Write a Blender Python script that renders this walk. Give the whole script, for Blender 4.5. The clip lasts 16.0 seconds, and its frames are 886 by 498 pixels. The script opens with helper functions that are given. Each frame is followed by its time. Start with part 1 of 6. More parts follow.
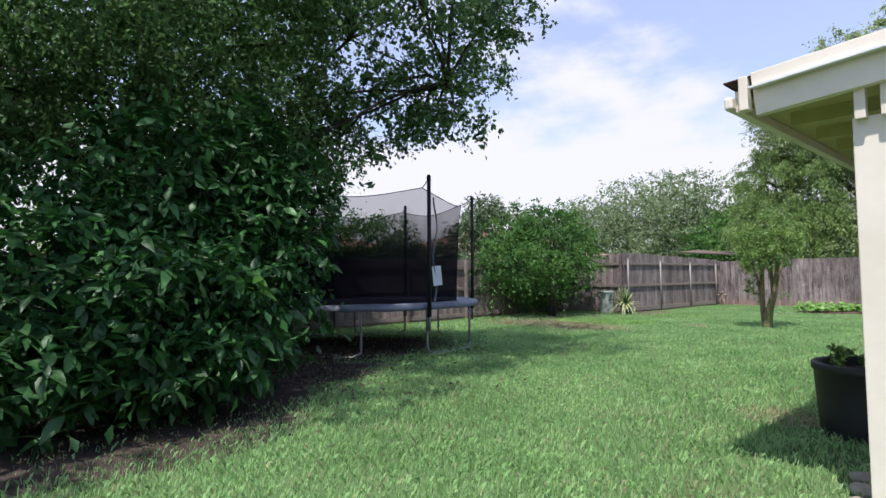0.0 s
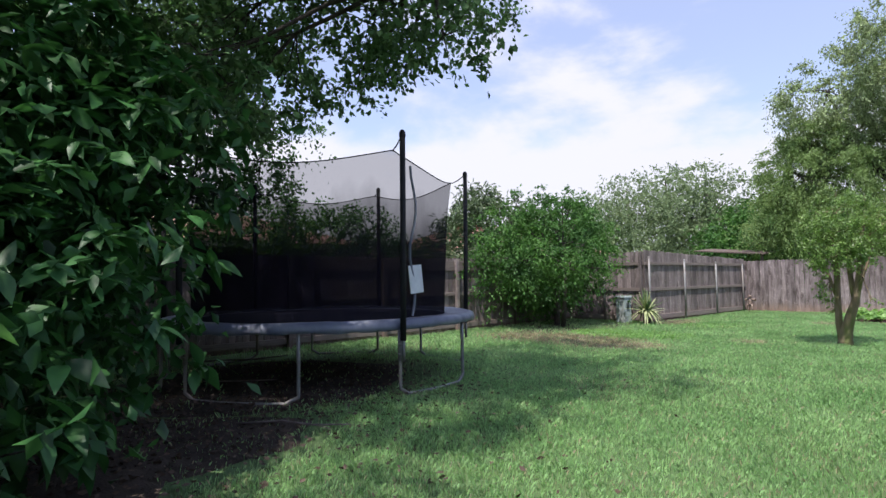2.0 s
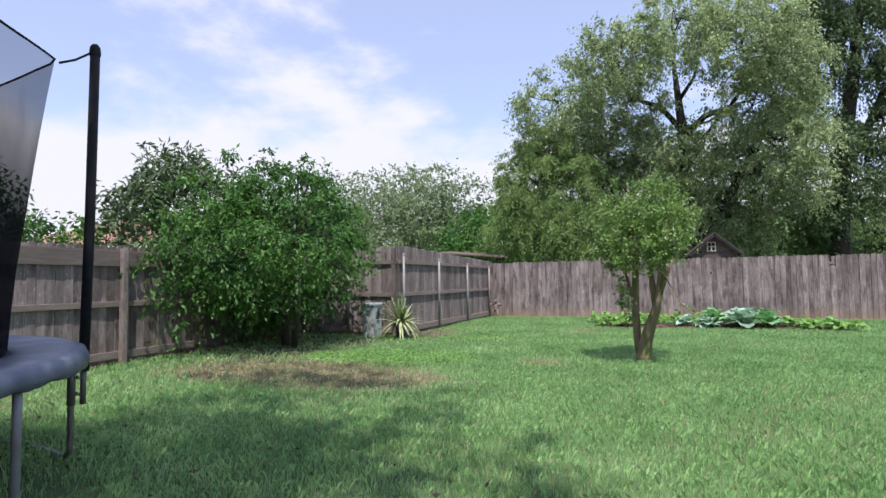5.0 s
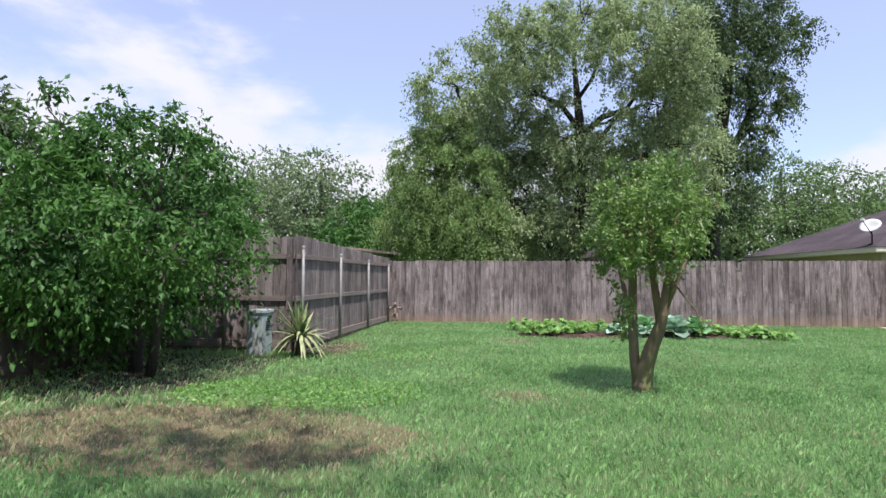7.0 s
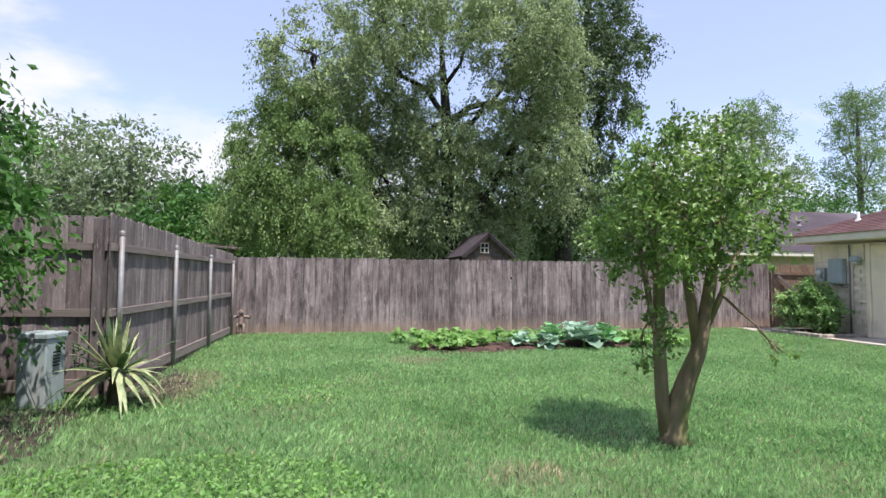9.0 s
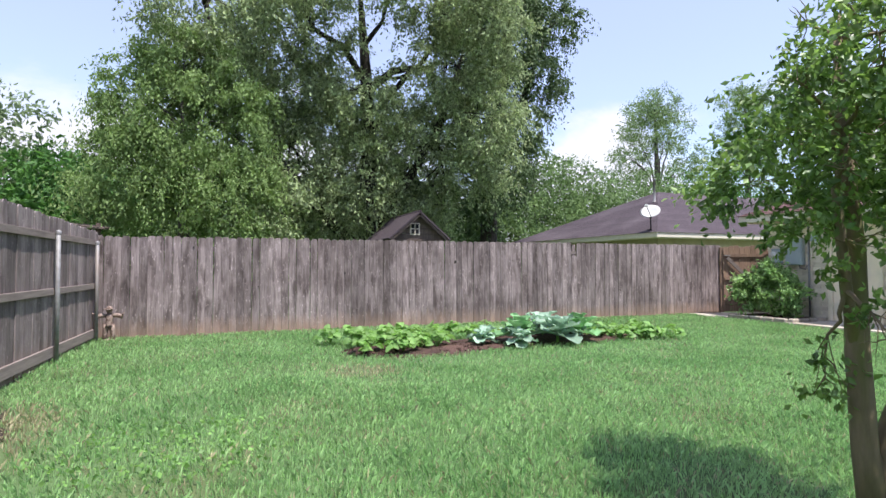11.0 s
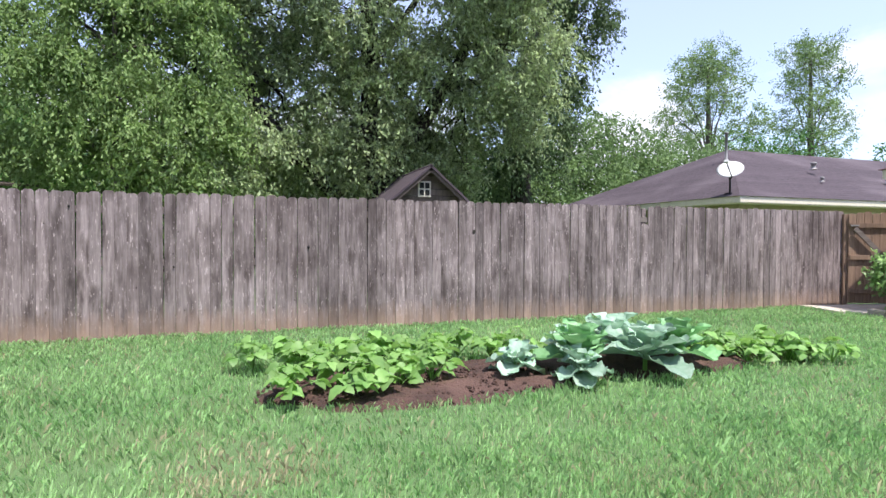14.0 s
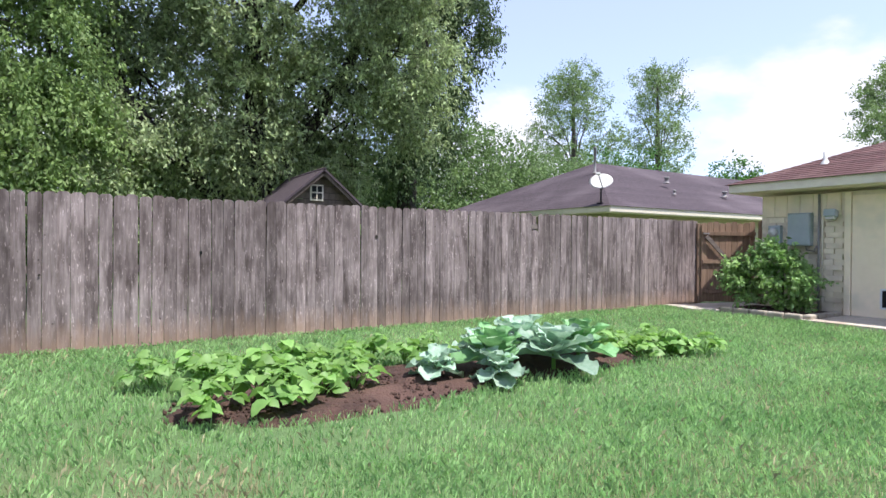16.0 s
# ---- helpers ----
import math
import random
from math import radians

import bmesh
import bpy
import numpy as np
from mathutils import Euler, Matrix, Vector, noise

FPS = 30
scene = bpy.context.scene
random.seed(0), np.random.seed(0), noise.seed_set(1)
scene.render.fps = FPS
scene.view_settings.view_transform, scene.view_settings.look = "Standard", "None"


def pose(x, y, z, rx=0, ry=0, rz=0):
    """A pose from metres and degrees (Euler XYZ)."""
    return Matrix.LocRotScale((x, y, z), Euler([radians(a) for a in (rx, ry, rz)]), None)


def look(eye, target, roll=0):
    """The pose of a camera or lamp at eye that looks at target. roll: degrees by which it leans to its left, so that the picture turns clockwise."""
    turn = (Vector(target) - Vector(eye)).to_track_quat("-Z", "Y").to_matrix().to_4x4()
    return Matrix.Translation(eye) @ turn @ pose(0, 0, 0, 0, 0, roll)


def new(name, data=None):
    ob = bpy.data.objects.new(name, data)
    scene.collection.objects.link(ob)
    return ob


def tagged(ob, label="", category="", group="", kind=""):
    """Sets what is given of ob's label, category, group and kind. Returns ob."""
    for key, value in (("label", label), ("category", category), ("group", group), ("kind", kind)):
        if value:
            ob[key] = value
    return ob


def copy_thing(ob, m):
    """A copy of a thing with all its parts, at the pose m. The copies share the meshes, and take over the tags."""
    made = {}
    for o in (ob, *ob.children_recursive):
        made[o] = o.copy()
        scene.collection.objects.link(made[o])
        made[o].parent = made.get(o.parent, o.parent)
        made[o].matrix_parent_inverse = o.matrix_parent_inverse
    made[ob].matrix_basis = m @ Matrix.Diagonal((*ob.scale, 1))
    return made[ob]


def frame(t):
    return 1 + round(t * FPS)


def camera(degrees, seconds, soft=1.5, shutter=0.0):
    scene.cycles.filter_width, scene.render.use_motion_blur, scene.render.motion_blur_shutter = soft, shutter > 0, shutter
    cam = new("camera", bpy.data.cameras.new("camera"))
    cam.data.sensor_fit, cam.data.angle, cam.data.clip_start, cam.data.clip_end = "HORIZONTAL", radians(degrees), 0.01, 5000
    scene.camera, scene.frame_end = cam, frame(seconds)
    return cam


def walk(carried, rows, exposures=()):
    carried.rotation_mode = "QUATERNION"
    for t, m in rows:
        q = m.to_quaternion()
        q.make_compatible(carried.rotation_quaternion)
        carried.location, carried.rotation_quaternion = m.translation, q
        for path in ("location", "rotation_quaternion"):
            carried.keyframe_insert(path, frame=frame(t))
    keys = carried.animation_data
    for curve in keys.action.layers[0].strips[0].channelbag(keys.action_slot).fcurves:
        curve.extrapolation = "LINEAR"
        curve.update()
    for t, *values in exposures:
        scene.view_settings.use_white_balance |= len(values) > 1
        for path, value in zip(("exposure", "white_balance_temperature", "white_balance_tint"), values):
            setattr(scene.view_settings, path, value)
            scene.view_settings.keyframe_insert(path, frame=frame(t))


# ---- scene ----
cam = camera(76.3, 16.0, soft=1.5)
PATH = [
    (0, (1.868, 0.524, 1.32), (0.395, 1.873, 1.424), -0.8),
    (0.5, (1.384, 1.078, 1.333), (-0.112, 2.401, 1.436), -0.9),
    (1, (0.79, 1.62, 1.359), (-0.703, 2.947, 1.461), -0.9),
    (1.5, (0.135, 2.172, 1.369), (-1.35, 3.508, 1.47), -0.8),
    (2, (-0.391, 2.753, 1.355), (-1.841, 4.126, 1.464), -0.9),
    (2.5, (-0.863, 3.309, 1.344), (-2.261, 4.734, 1.454), -0.8),
    (3, (-1.29, 3.884, 1.333), (-2.594, 5.397, 1.44), -0.6),
    (3.5, (-1.708, 4.479, 1.332), (-2.871, 6.103, 1.442), -0.6),
    (4, (-2.141, 5.062, 1.312), (-3.123, 6.8, 1.425), -0.7),
    (4.5, (-2.517, 5.683, 1.278), (-3.335, 7.505, 1.392), -0.8),
    (7, (-4.699, 8.424, 1.374), (-4.89, 10.413, 1.475), 0.3),
    (7.5, (-5.127, 9.054, 1.366), (-5.212, 11.05, 1.466), 0.4),
    (8, (-5.5, 9.75, 1.374), (-5.425, 11.746, 1.476), 0.4),
    (8.5, (-5.733, 10.451, 1.398), (-5.489, 12.434, 1.498), 0.4),
    (9, (-5.92, 11.133, 1.421), (-5.499, 13.085, 1.522), 0.5),
    (9.5, (-6.055, 11.819, 1.411), (-5.468, 13.729, 1.511), 0.3),
    (10, (-6.176, 12.417, 1.386), (-5.454, 14.28, 1.483), 0.3),
    (12.5, (-5.318, 15.653, 1.259), (-4.56, 17.503, 1.253), 0.2),
    (13, (-4.949, 16.231, 1.292), (-4.228, 18.096, 1.265), 0.3),
    (13.5, (-4.596, 16.762, 1.296), (-3.917, 18.643, 1.265), 0.3),
    (14, (-4.313, 17.289, 1.304), (-3.656, 19.178, 1.269), 0.3),
    (14.5, (-4.09, 17.727, 1.291), (-3.436, 19.617, 1.25), 0.5),
    (15, (-4.082, 17.836, 1.275), (-3.417, 19.722, 1.235), 0.5),
    (15.5, (-4.358, 17.697, 1.311), (-3.55, 19.526, 1.284), 0.5),
    (16, (-4.682, 17.472, 1.305), (-3.63, 19.173, 1.291), 0.5),
]
EXPOSURES = [(0.0, 0.62, 6420, 14), (7.0, 0.6, 6420, 14), (9.0, 0.7, 6420, 14), (12.5, 0.92, 6380, 14), (14.5, 0.99, 6380, 14), (16.0, 0.9, 6380, 14)]
walk(cam, [(t, look(eye, target, roll)) for t, eye, target, roll in PATH], EXPOSURES)

# ---- world, sun, exposure ----
SUN_DIR = Vector((-0.37, 0.79, -2.0)).normalized()     # the way the light travels
sun = new("sun", bpy.data.lights.new("sun", "SUN"))
sun.data.energy, sun.data.angle, sun.data.color = 4.2, radians(0.6), (1.0, 0.965, 0.9)
sun.matrix_world = look((0, 0, 30), Vector((0, 0, 30)) + SUN_DIR)


def nd(nt, kind, **kw):
    n = nt.nodes.new(kind)
    for k, v in kw.items():
        if k in n.inputs:
            n.inputs[k].default_value = v
    return n


CLOUD_AT = (3.0, 1.0, 0.0)


def make_world():
    w = bpy.data.worlds.new("sky")
    scene.world = w
    w.use_nodes = True
    nt = w.node_tree
    nt.nodes.clear()
    out = nt.nodes.new("ShaderNodeOutputWorld")
    sky = nt.nodes.new("ShaderNodeTexSky")
    sky.sky_type, sky.sun_disc = "NISHITA", False
    sky.sun_elevation = math.asin(-SUN_DIR.z)
    sky.sun_rotation = math.atan2(-SUN_DIR.x, -SUN_DIR.y)
    sky.air_density, sky.dust_density, sky.ozone_density = 1.0, 0.3, 3.0
    bg1 = nd(nt, "ShaderNodeBackground", Strength=0.15)
    tint = nt.nodes.new("ShaderNodeVectorMath")
    tint.operation = "MULTIPLY"
    tint.inputs[1].default_value = (0.93, 0.95, 1.1)
    nt.links.new(sky.outputs[0], tint.inputs[0])
    nt.links.new(tint.outputs[0], bg1.inputs[0])
    bg2 = nd(nt, "ShaderNodeBackground", Color=(0.88, 0.9, 1.0, 1), Strength=0.69)
    tc = nt.nodes.new("ShaderNodeTexCoord")
    sep = nt.nodes.new("ShaderNodeSeparateXYZ")
    nt.links.new(tc.outputs["Generated"], sep.inputs[0])
    tall = nd(nt, "ShaderNodeMapping", Scale=(1, 1, 2.1), Location=CLOUD_AT)
    nt.links.new(tc.outputs["Generated"], tall.inputs["Vector"])
    n1 = nd(nt, "ShaderNodeTexNoise", Scale=2.6, Detail=9.0, Roughness=0.55, Distortion=0.15)
    nt.links.new(tall.outputs[0], n1.inputs["Vector"])
    # more cloud low in the sky
    low = nt.nodes.new("ShaderNodeMapRange")
    low.inputs["From Min"].default_value, low.inputs["From Max"].default_value = 0.12, 0.34
    low.inputs["To Min"].default_value, low.inputs["To Max"].default_value = 0.22, -0.06
    nt.links.new(sep.outputs["Z"], low.inputs["Value"])
    s = nt.nodes.new("ShaderNodeMath")
    s.operation = "ADD"
    nt.links.new(n1.outputs["Fac"], s.inputs[0])
    nt.links.new(low.outputs[0], s.inputs[1])
    west = nt.nodes.new("ShaderNodeMath")
    west.operation = "MULTIPLY_ADD"
    west.inputs[1].default_value = -0.06
    nt.links.new(sep.outputs["X"], west.inputs[0])
    nt.links.new(s.outputs[0], west.inputs[2])
    ramp = nt.nodes.new("ShaderNodeMapRange")
    ramp.interpolation_type = "SMOOTHSTEP"
    ramp.inputs["From Min"].default_value, ramp.inputs["From Max"].default_value = 0.50, 0.66
    ramp.inputs["To Min"].default_value, ramp.inputs["To Max"].default_value = 0.37, 1.0
    nt.links.new(west.outputs[0], ramp.inputs["Value"])
    mix = nt.nodes.new("ShaderNodeMixShader")
    nt.links.new(ramp.outputs[0], mix.inputs[0])
    nt.links.new(bg1.outputs[0], mix.inputs[1])
    nt.links.new(bg2.outputs[0], mix.inputs[2])
    nt.links.new(mix.outputs[0], out.inputs[0])


make_world()


# ---- materials ----
def mat(name, c1, c2=None, scale=8.0, rough=0.8, bump=0.3, dist=0.004, stretch=(1, 1, 1), rand="", amount=0.25,
        metal=0.0, fine=None, spec=0.4, through_light=0.0, c3=None, big=1.2):
    """Two-scale noise colour between c1 and c2 (c3: wide stains), varied by object or island, with a fine bump."""
    m = bpy.data.materials.new(name)
    m.use_nodes = True
    nt = m.node_tree
    bsdf = nt.nodes["Principled BSDF"]
    out = nt.nodes["Material Output"]
    c2 = c2 or tuple(c * 0.7 for c in c1)
    tc = nt.nodes.new("ShaderNodeTexCoord")
    mp = nd(nt, "ShaderNodeMapping", Scale=stretch)
    nt.links.new(tc.outputs["Object"], mp.inputs["Vector"])
    rnd = None
    if rand == "object":
        rnd = nt.nodes.new("ShaderNodeObjectInfo").outputs["Random"]
    elif rand == "island":
        rnd = nt.nodes.new("ShaderNodeNewGeometry").outputs["Random Per Island"]
    n1 = nd(nt, "ShaderNodeTexNoise", Scale=scale, Detail=6.0, Roughness=0.6)
    n2 = nd(nt, "ShaderNodeTexNoise", Scale=big, Detail=3.0)
    for n in (n1, n2):
        nt.links.new(mp.outputs[0], n.inputs["Vector"])
        if rnd is not None and rand == "object":
            n.noise_dimensions = "4D"
            mu = nt.nodes.new("ShaderNodeMath")
            mu.operation = "MULTIPLY"
            mu.inputs[1].default_value = 37.0
            nt.links.new(rnd, mu.inputs[0])
            nt.links.new(mu.outputs[0], n.inputs["W"])
    mx = nt.nodes.new("ShaderNodeMix")
    mx.data_type = "RGBA"
    mx.inputs[6].default_value, mx.inputs[7].default_value = (*c1, 1), (*c2, 1)
    r = nt.nodes.new("ShaderNodeMapRange")
    r.inputs["From Min"].default_value, r.inputs["From Max"].default_value = 0.3, 0.7
    nt.links.new(n1.outputs["Fac"], r.inputs["Value"])
    nt.links.new(r.outputs[0], mx.inputs[0])
    col = mx.outputs[2]
    if c3:
        m3 = nt.nodes.new("ShaderNodeMix")
        m3.data_type = "RGBA"
        m3.inputs[7].default_value = (*c3, 1)
        r3 = nt.nodes.new("ShaderNodeMapRange")
        r3.inputs["From Min"].default_value, r3.inputs["From Max"].default_value = 0.48, 0.68
        nt.links.new(n2.outputs["Fac"], r3.inputs["Value"])
        nt.links.new(r3.outputs[0], m3.inputs[0])
        nt.links.new(col, m3.inputs[6])
        col = m3.outputs[2]
    hsv = nt.nodes.new("ShaderNodeHueSaturation")
    nt.links.new(col, hsv.inputs["Color"])
    if rnd is not None:
        rr = nt.nodes.new("ShaderNodeMapRange")
        rr.inputs["To Min"].default_value, rr.inputs["To Max"].default_value = 1 - amount, 1 + amount
        nt.links.new(rnd, rr.inputs["Value"])
        nt.links.new(rr.outputs[0], hsv.inputs["Value"])
    nt.links.new(hsv.outputs[0], bsdf.inputs["Base Color"])
    bsdf.inputs["Roughness"].default_value = rough
    bsdf.inputs["Metallic"].default_value = metal
    bsdf.inputs["Specular IOR Level"].default_value = spec
    if bump:
        b = nd(nt, "ShaderNodeBump", Strength=bump, Distance=dist)
        n3 = nd(nt, "ShaderNodeTexNoise", Scale=fine or scale * 4, Detail=4.0)
        nt.links.new(mp.outputs[0], n3.inputs["Vector"])
        nt.links.new(n3.outputs["Fac"], b.inputs["Height"])
        nt.links.new(b.outputs[0], bsdf.inputs["Normal"])
    if through_light:
        tr = nt.nodes.new("ShaderNodeBsdfTranslucent")
        hs2 = nd(nt, "ShaderNodeHueSaturation", Hue=0.495, Saturation=1.1, Value=1.5)
        nt.links.new(hsv.outputs[0], hs2.inputs["Color"])
        nt.links.new(hs2.outputs[0], tr.inputs["Color"])
        ms = nd(nt, "ShaderNodeMixShader", Fac=through_light)
        nt.links.new(bsdf.outputs[0], ms.inputs[1])
        nt.links.new(tr.outputs[0], ms.inputs[2])
        nt.links.new(ms.outputs[0], out.inputs["Surface"])
    return m


def leaf(name, c1, c2, amount=0.35, rough=0.5, spec=0.4, tl=0.35, scale=1.5):
    return mat(name, c1, c2, scale=scale, rough=rough, bump=0, rand="island", amount=amount, spec=spec, through_light=tl, big=0.6)


def fence_wood(name, pale, dark, base_tint, contrast=1.0):
    """Sun-bleached upright boards: long dark streaks, pale flecks, knots, and a rain-splashed foot."""
    m = bpy.data.materials.new(name)
    m.use_nodes = True
    nt = m.node_tree
    bsdf = nt.nodes["Principled BSDF"]
    L = nt.links.new
    tc = nt.nodes.new("ShaderNodeTexCoord")
    oi = nt.nodes.new("ShaderNodeObjectInfo")
    w = nt.nodes.new("ShaderNodeMath")
    w.operation = "MULTIPLY"
    w.inputs[1].default_value = 61.0
    L(oi.outputs["Random"], w.inputs[0])

    def tex(scale, stretch, detail=5.0):
        mp = nd(nt, "ShaderNodeMapping", Scale=stretch)
        L(tc.outputs["Object"], mp.inputs["Vector"])
        n = nd(nt, "ShaderNodeTexNoise", Scale=scale, Detail=detail, Roughness=0.6)
        n.noise_dimensions = "4D"
        L(mp.outputs[0], n.inputs["Vector"])
        L(w.outputs[0], n.inputs["W"])
        return n.outputs["Fac"]

    def rng_(src, a, b, c=0.0, d=1.0):
        r = nt.nodes.new("ShaderNodeMapRange")
        for k, v in zip(("From Min", "From Max", "To Min", "To Max"), (a, b, c, d)):
            r.inputs[k].default_value = v
        L(src, r.inputs["Value"])
        return r.outputs[0]

    def mix(f, a, b):
        x = nt.nodes.new("ShaderNodeMix")
        x.data_type = "RGBA"
        for s, v in ((6, a), (7, b)):
            if isinstance(v, tuple):
                x.inputs[s].default_value = (*v, 1)
            else:
                L(v, x.inputs[s])
        L(f, x.inputs[0])
        return x.outputs[2]

    col = mix(rng_(tex(7, (6, 6, 0.4)), 0.36, 0.72, 0, contrast * 0.8), pale, dark)
    col = mix(rng_(tex(2.2, (3.5, 3.5, 0.8)), 0.46, 0.66, 0, 0.85), col, tuple(c * 0.62 for c in dark))
    col = mix(rng_(tex(20, (3.5, 3.5, 0.7), 3.0), 0.6, 0.68, 0, 0.8), col, tuple(min(c * 1.8, 0.8) for c in pale))
    col = mix(rng_(tex(11, (1.4, 1.4, 0.9), 2.0), 0.70, 0.76, 0, 0.85), col, tuple(c * 0.35 for c in dark))
    geo = nt.nodes.new("ShaderNodeNewGeometry")
    wide = nd(nt, "ShaderNodeTexNoise", Scale=0.9, Detail=5.0, Roughness=0.65)
    L(geo.outputs["Position"], wide.inputs["Vector"])
    col = mix(rng_(wide.outputs["Fac"], 0.44, 0.66, 0, 0.6), col, tuple(c * 0.8 for c in dark))
    sep = nt.nodes.new("ShaderNodeSeparateXYZ")
    L(tc.outputs["Object"], sep.inputs[0])
    jit = nt.nodes.new("ShaderNodeMath")
    jit.operation = "MULTIPLY_ADD"
    L(tex(6, (3, 3, 0.7)), jit.inputs[0])
    jit.inputs[1].default_value = 0.5
    L(sep.outputs["Z"], jit.inputs[2])
    col = mix(rng_(jit.outputs[0], 0.28, 0.62, 0.75, 0.0), col, base_tint)
    h = nt.nodes.new("ShaderNodeHueSaturation")
    L(col, h.inputs["Color"])
    L(rng_(oi.outputs["Random"], 0, 1, 0.7, 1.28), h.inputs["Value"])
    L(h.outputs[0], bsdf.inputs["Base Color"])
    bsdf.inputs["Roughness"].default_value = 0.92
    bsdf.inputs["Specular IOR Level"].default_value = 0.25
    b = nd(nt, "ShaderNodeBump", Strength=0.8, Distance=0.004)
    L(tex(16, (8, 8, 0.5), 6.0), b.inputs["Height"])
    L(b.outputs[0], bsdf.inputs["Normal"])
    return m


M = {}
M["fence"] = fence_wood("bleached_cedar", (0.335, 0.277, 0.272), (0.095, 0.07, 0.066), (0.32, 0.215, 0.16))
# duller copy of the cedar: the side fences' shade is put into its colour
M["fence_shade_toned"] = fence_wood("weathered_cedar_shade_in_tone", (0.29, 0.245, 0.24), (0.14, 0.11, 0.105), (0.2, 0.14, 0.11))
M["rail"] = mat("rail_wood", (0.24, 0.2, 0.18), (0.14, 0.11, 0.1), 5, 0.9, 0.5, 0.003, (0.5, 6, 6), "object", 0.15, fine=30)
M["gate"] = mat("brown_gate_wood", (0.3, 0.2, 0.14), (0.17, 0.11, 0.078), 5, 0.85, 0.5, 0.003, (6, 6, 0.5), "object", 0.2)
M["galv"] = mat("galvanised_steel", (0.3, 0.3, 0.3), (0.21, 0.2, 0.2), 12, 0.6, 0.1, 0.001, metal=0.25, c3=(0.24, 0.2, 0.18))
M["black"] = mat("black_foam_sleeve", (0.018, 0.018, 0.022), (0.01, 0.01, 0.012), 10, 0.75, 0.3)
M["pad"] = mat("faded_grey_blue_vinyl_pad", (0.17, 0.19, 0.25), (0.09, 0.1, 0.15), 3, 0.42, 0.5, 0.02, c3=(0.36, 0.37, 0.4), fine=7, spec=0.5)
M["tmat"] = mat("woven_black_mat", (0.02, 0.022, 0.04), (0.014, 0.015, 0.028), 60, 0.8, 0.2)
M["white"] = mat("white_card", (0.75, 0.77, 0.8), (0.6, 0.62, 0.66), 12, 0.6, 0.1)
M["cream"] = mat("cream_paint", (0.87, 0.76, 0.6), (0.82, 0.71, 0.55), 6, 0.65, 0.25, 0.002, c3=(0.7, 0.64, 0.5), big=2.0)
M["trimp"] = mat("pale_trim_paint", (0.82, 0.75, 0.66), (0.75, 0.68, 0.59), 5, 0.6, 0.3, 0.002, c3=(0.7, 0.62, 0.53), big=1.6)
M["soffit"] = mat("olive_soffit_boards", (0.5, 0.45, 0.23), (0.42, 0.38, 0.19), 6, 0.75, 0.3, 0.002)
M["brick"] = mat("painted_cream_brick", (0.84, 0.76, 0.63), (0.74, 0.66, 0.54), 9, 0.8, 0.6, 0.004, rand="object", amount=0.1, c3=(0.55, 0.47, 0.38), big=2.5)
M["mortar"] = mat("mortar", (0.76, 0.68, 0.56), (0.66, 0.59, 0.48), 12, 0.95, 0.5)
M["shingle_r"] = mat("red_brown_shingles", (0.125, 0.062, 0.06), (0.075, 0.038, 0.038), 14, 0.95, 0.8, 0.006, rand="island", amount=0.25, c3=(0.16, 0.095, 0.088))
M["shingle_d"] = mat("dark_grey_brown_shingles", (0.075, 0.056, 0.066), (0.045, 0.034, 0.04), 8, 0.95, 0.8, 0.006, rand="island", amount=0.12, c3=(0.095, 0.075, 0.085), big=0.5)
M["shingle_p"] = mat("faded_terracotta_shingles", (0.36, 0.2, 0.16), (0.27, 0.15, 0.12), 8, 0.95, 0.5, 0.006, rand="island", amount=0.15)
M["tan"] = mat("tan_siding", (0.42, 0.38, 0.24), (0.34, 0.3, 0.19), 4, 0.8, 0.2)
M["greybox"] = mat("grey_green_cabinet_paint", (0.37, 0.44, 0.43), (0.29, 0.35, 0.34), 6, 0.55, 0.2, 0.002, c3=(0.4, 0.42, 0.4), stretch=(3, 3, 1))
M["bluebox"] = mat("blue_grey_enamel", (0.38, 0.44, 0.46), (0.32, 0.38, 0.4), 6, 0.45, 0.1, 0.001)
M["conc"] = mat("concrete", (0.56, 0.5, 0.43), (0.42, 0.37, 0.31), 9, 0.95, 0.6, 0.004, c3=(0.38, 0.3, 0.24))
M["stone"] = mat("edging_stone", (0.4, 0.36, 0.3), (0.26, 0.22, 0.18), 8, 0.95, 0.8, 0.01, rand="object", amount=0.2)
M["soil"] = mat("dark_soil", (0.085, 0.045, 0.034), (0.03, 0.018, 0.014), 14, 0.97, 1.0, 0.03, c3=(0.11, 0.062, 0.048), fine=40)
M["mulch"] = mat("leaf_litter", (0.06, 0.043, 0.032), (0.02, 0.015, 0.011), 18, 0.97, 1.0, 0.02, c3=(0.075, 0.055, 0.042), fine=50)
M["turf"] = mat("dry_turf", (0.22, 0.165, 0.095), (0.12, 0.1, 0.055), 16, 0.97, 1.0, 0.02, c3=(0.1, 0.13, 0.05), fine=60, big=2.0)
M["litter"] = leaf("dead_leaves", (0.12, 0.085, 0.06), (0.06, 0.04, 0.03), 0.5, 0.8, tl=0.1)
M["bark"] = mat("grey_bark", (0.13, 0.115, 0.1), (0.055, 0.047, 0.04), 14, 0.95, 1.0, 0.02, (2, 2, 0.5))
M["bark_dark"] = mat("dark_oak_bark", (0.06, 0.05, 0.042), (0.028, 0.024, 0.02), 14, 0.95, 1.0, 0.02, (2, 2, 0.5))
M["bark_smooth"] = mat("smooth_tan_bark", (0.27, 0.2, 0.13), (0.14, 0.11, 0.065), 7, 0.8, 0.5, 0.006, (2, 2, 0.5), c3=(0.15, 0.17, 0.055), big=3)
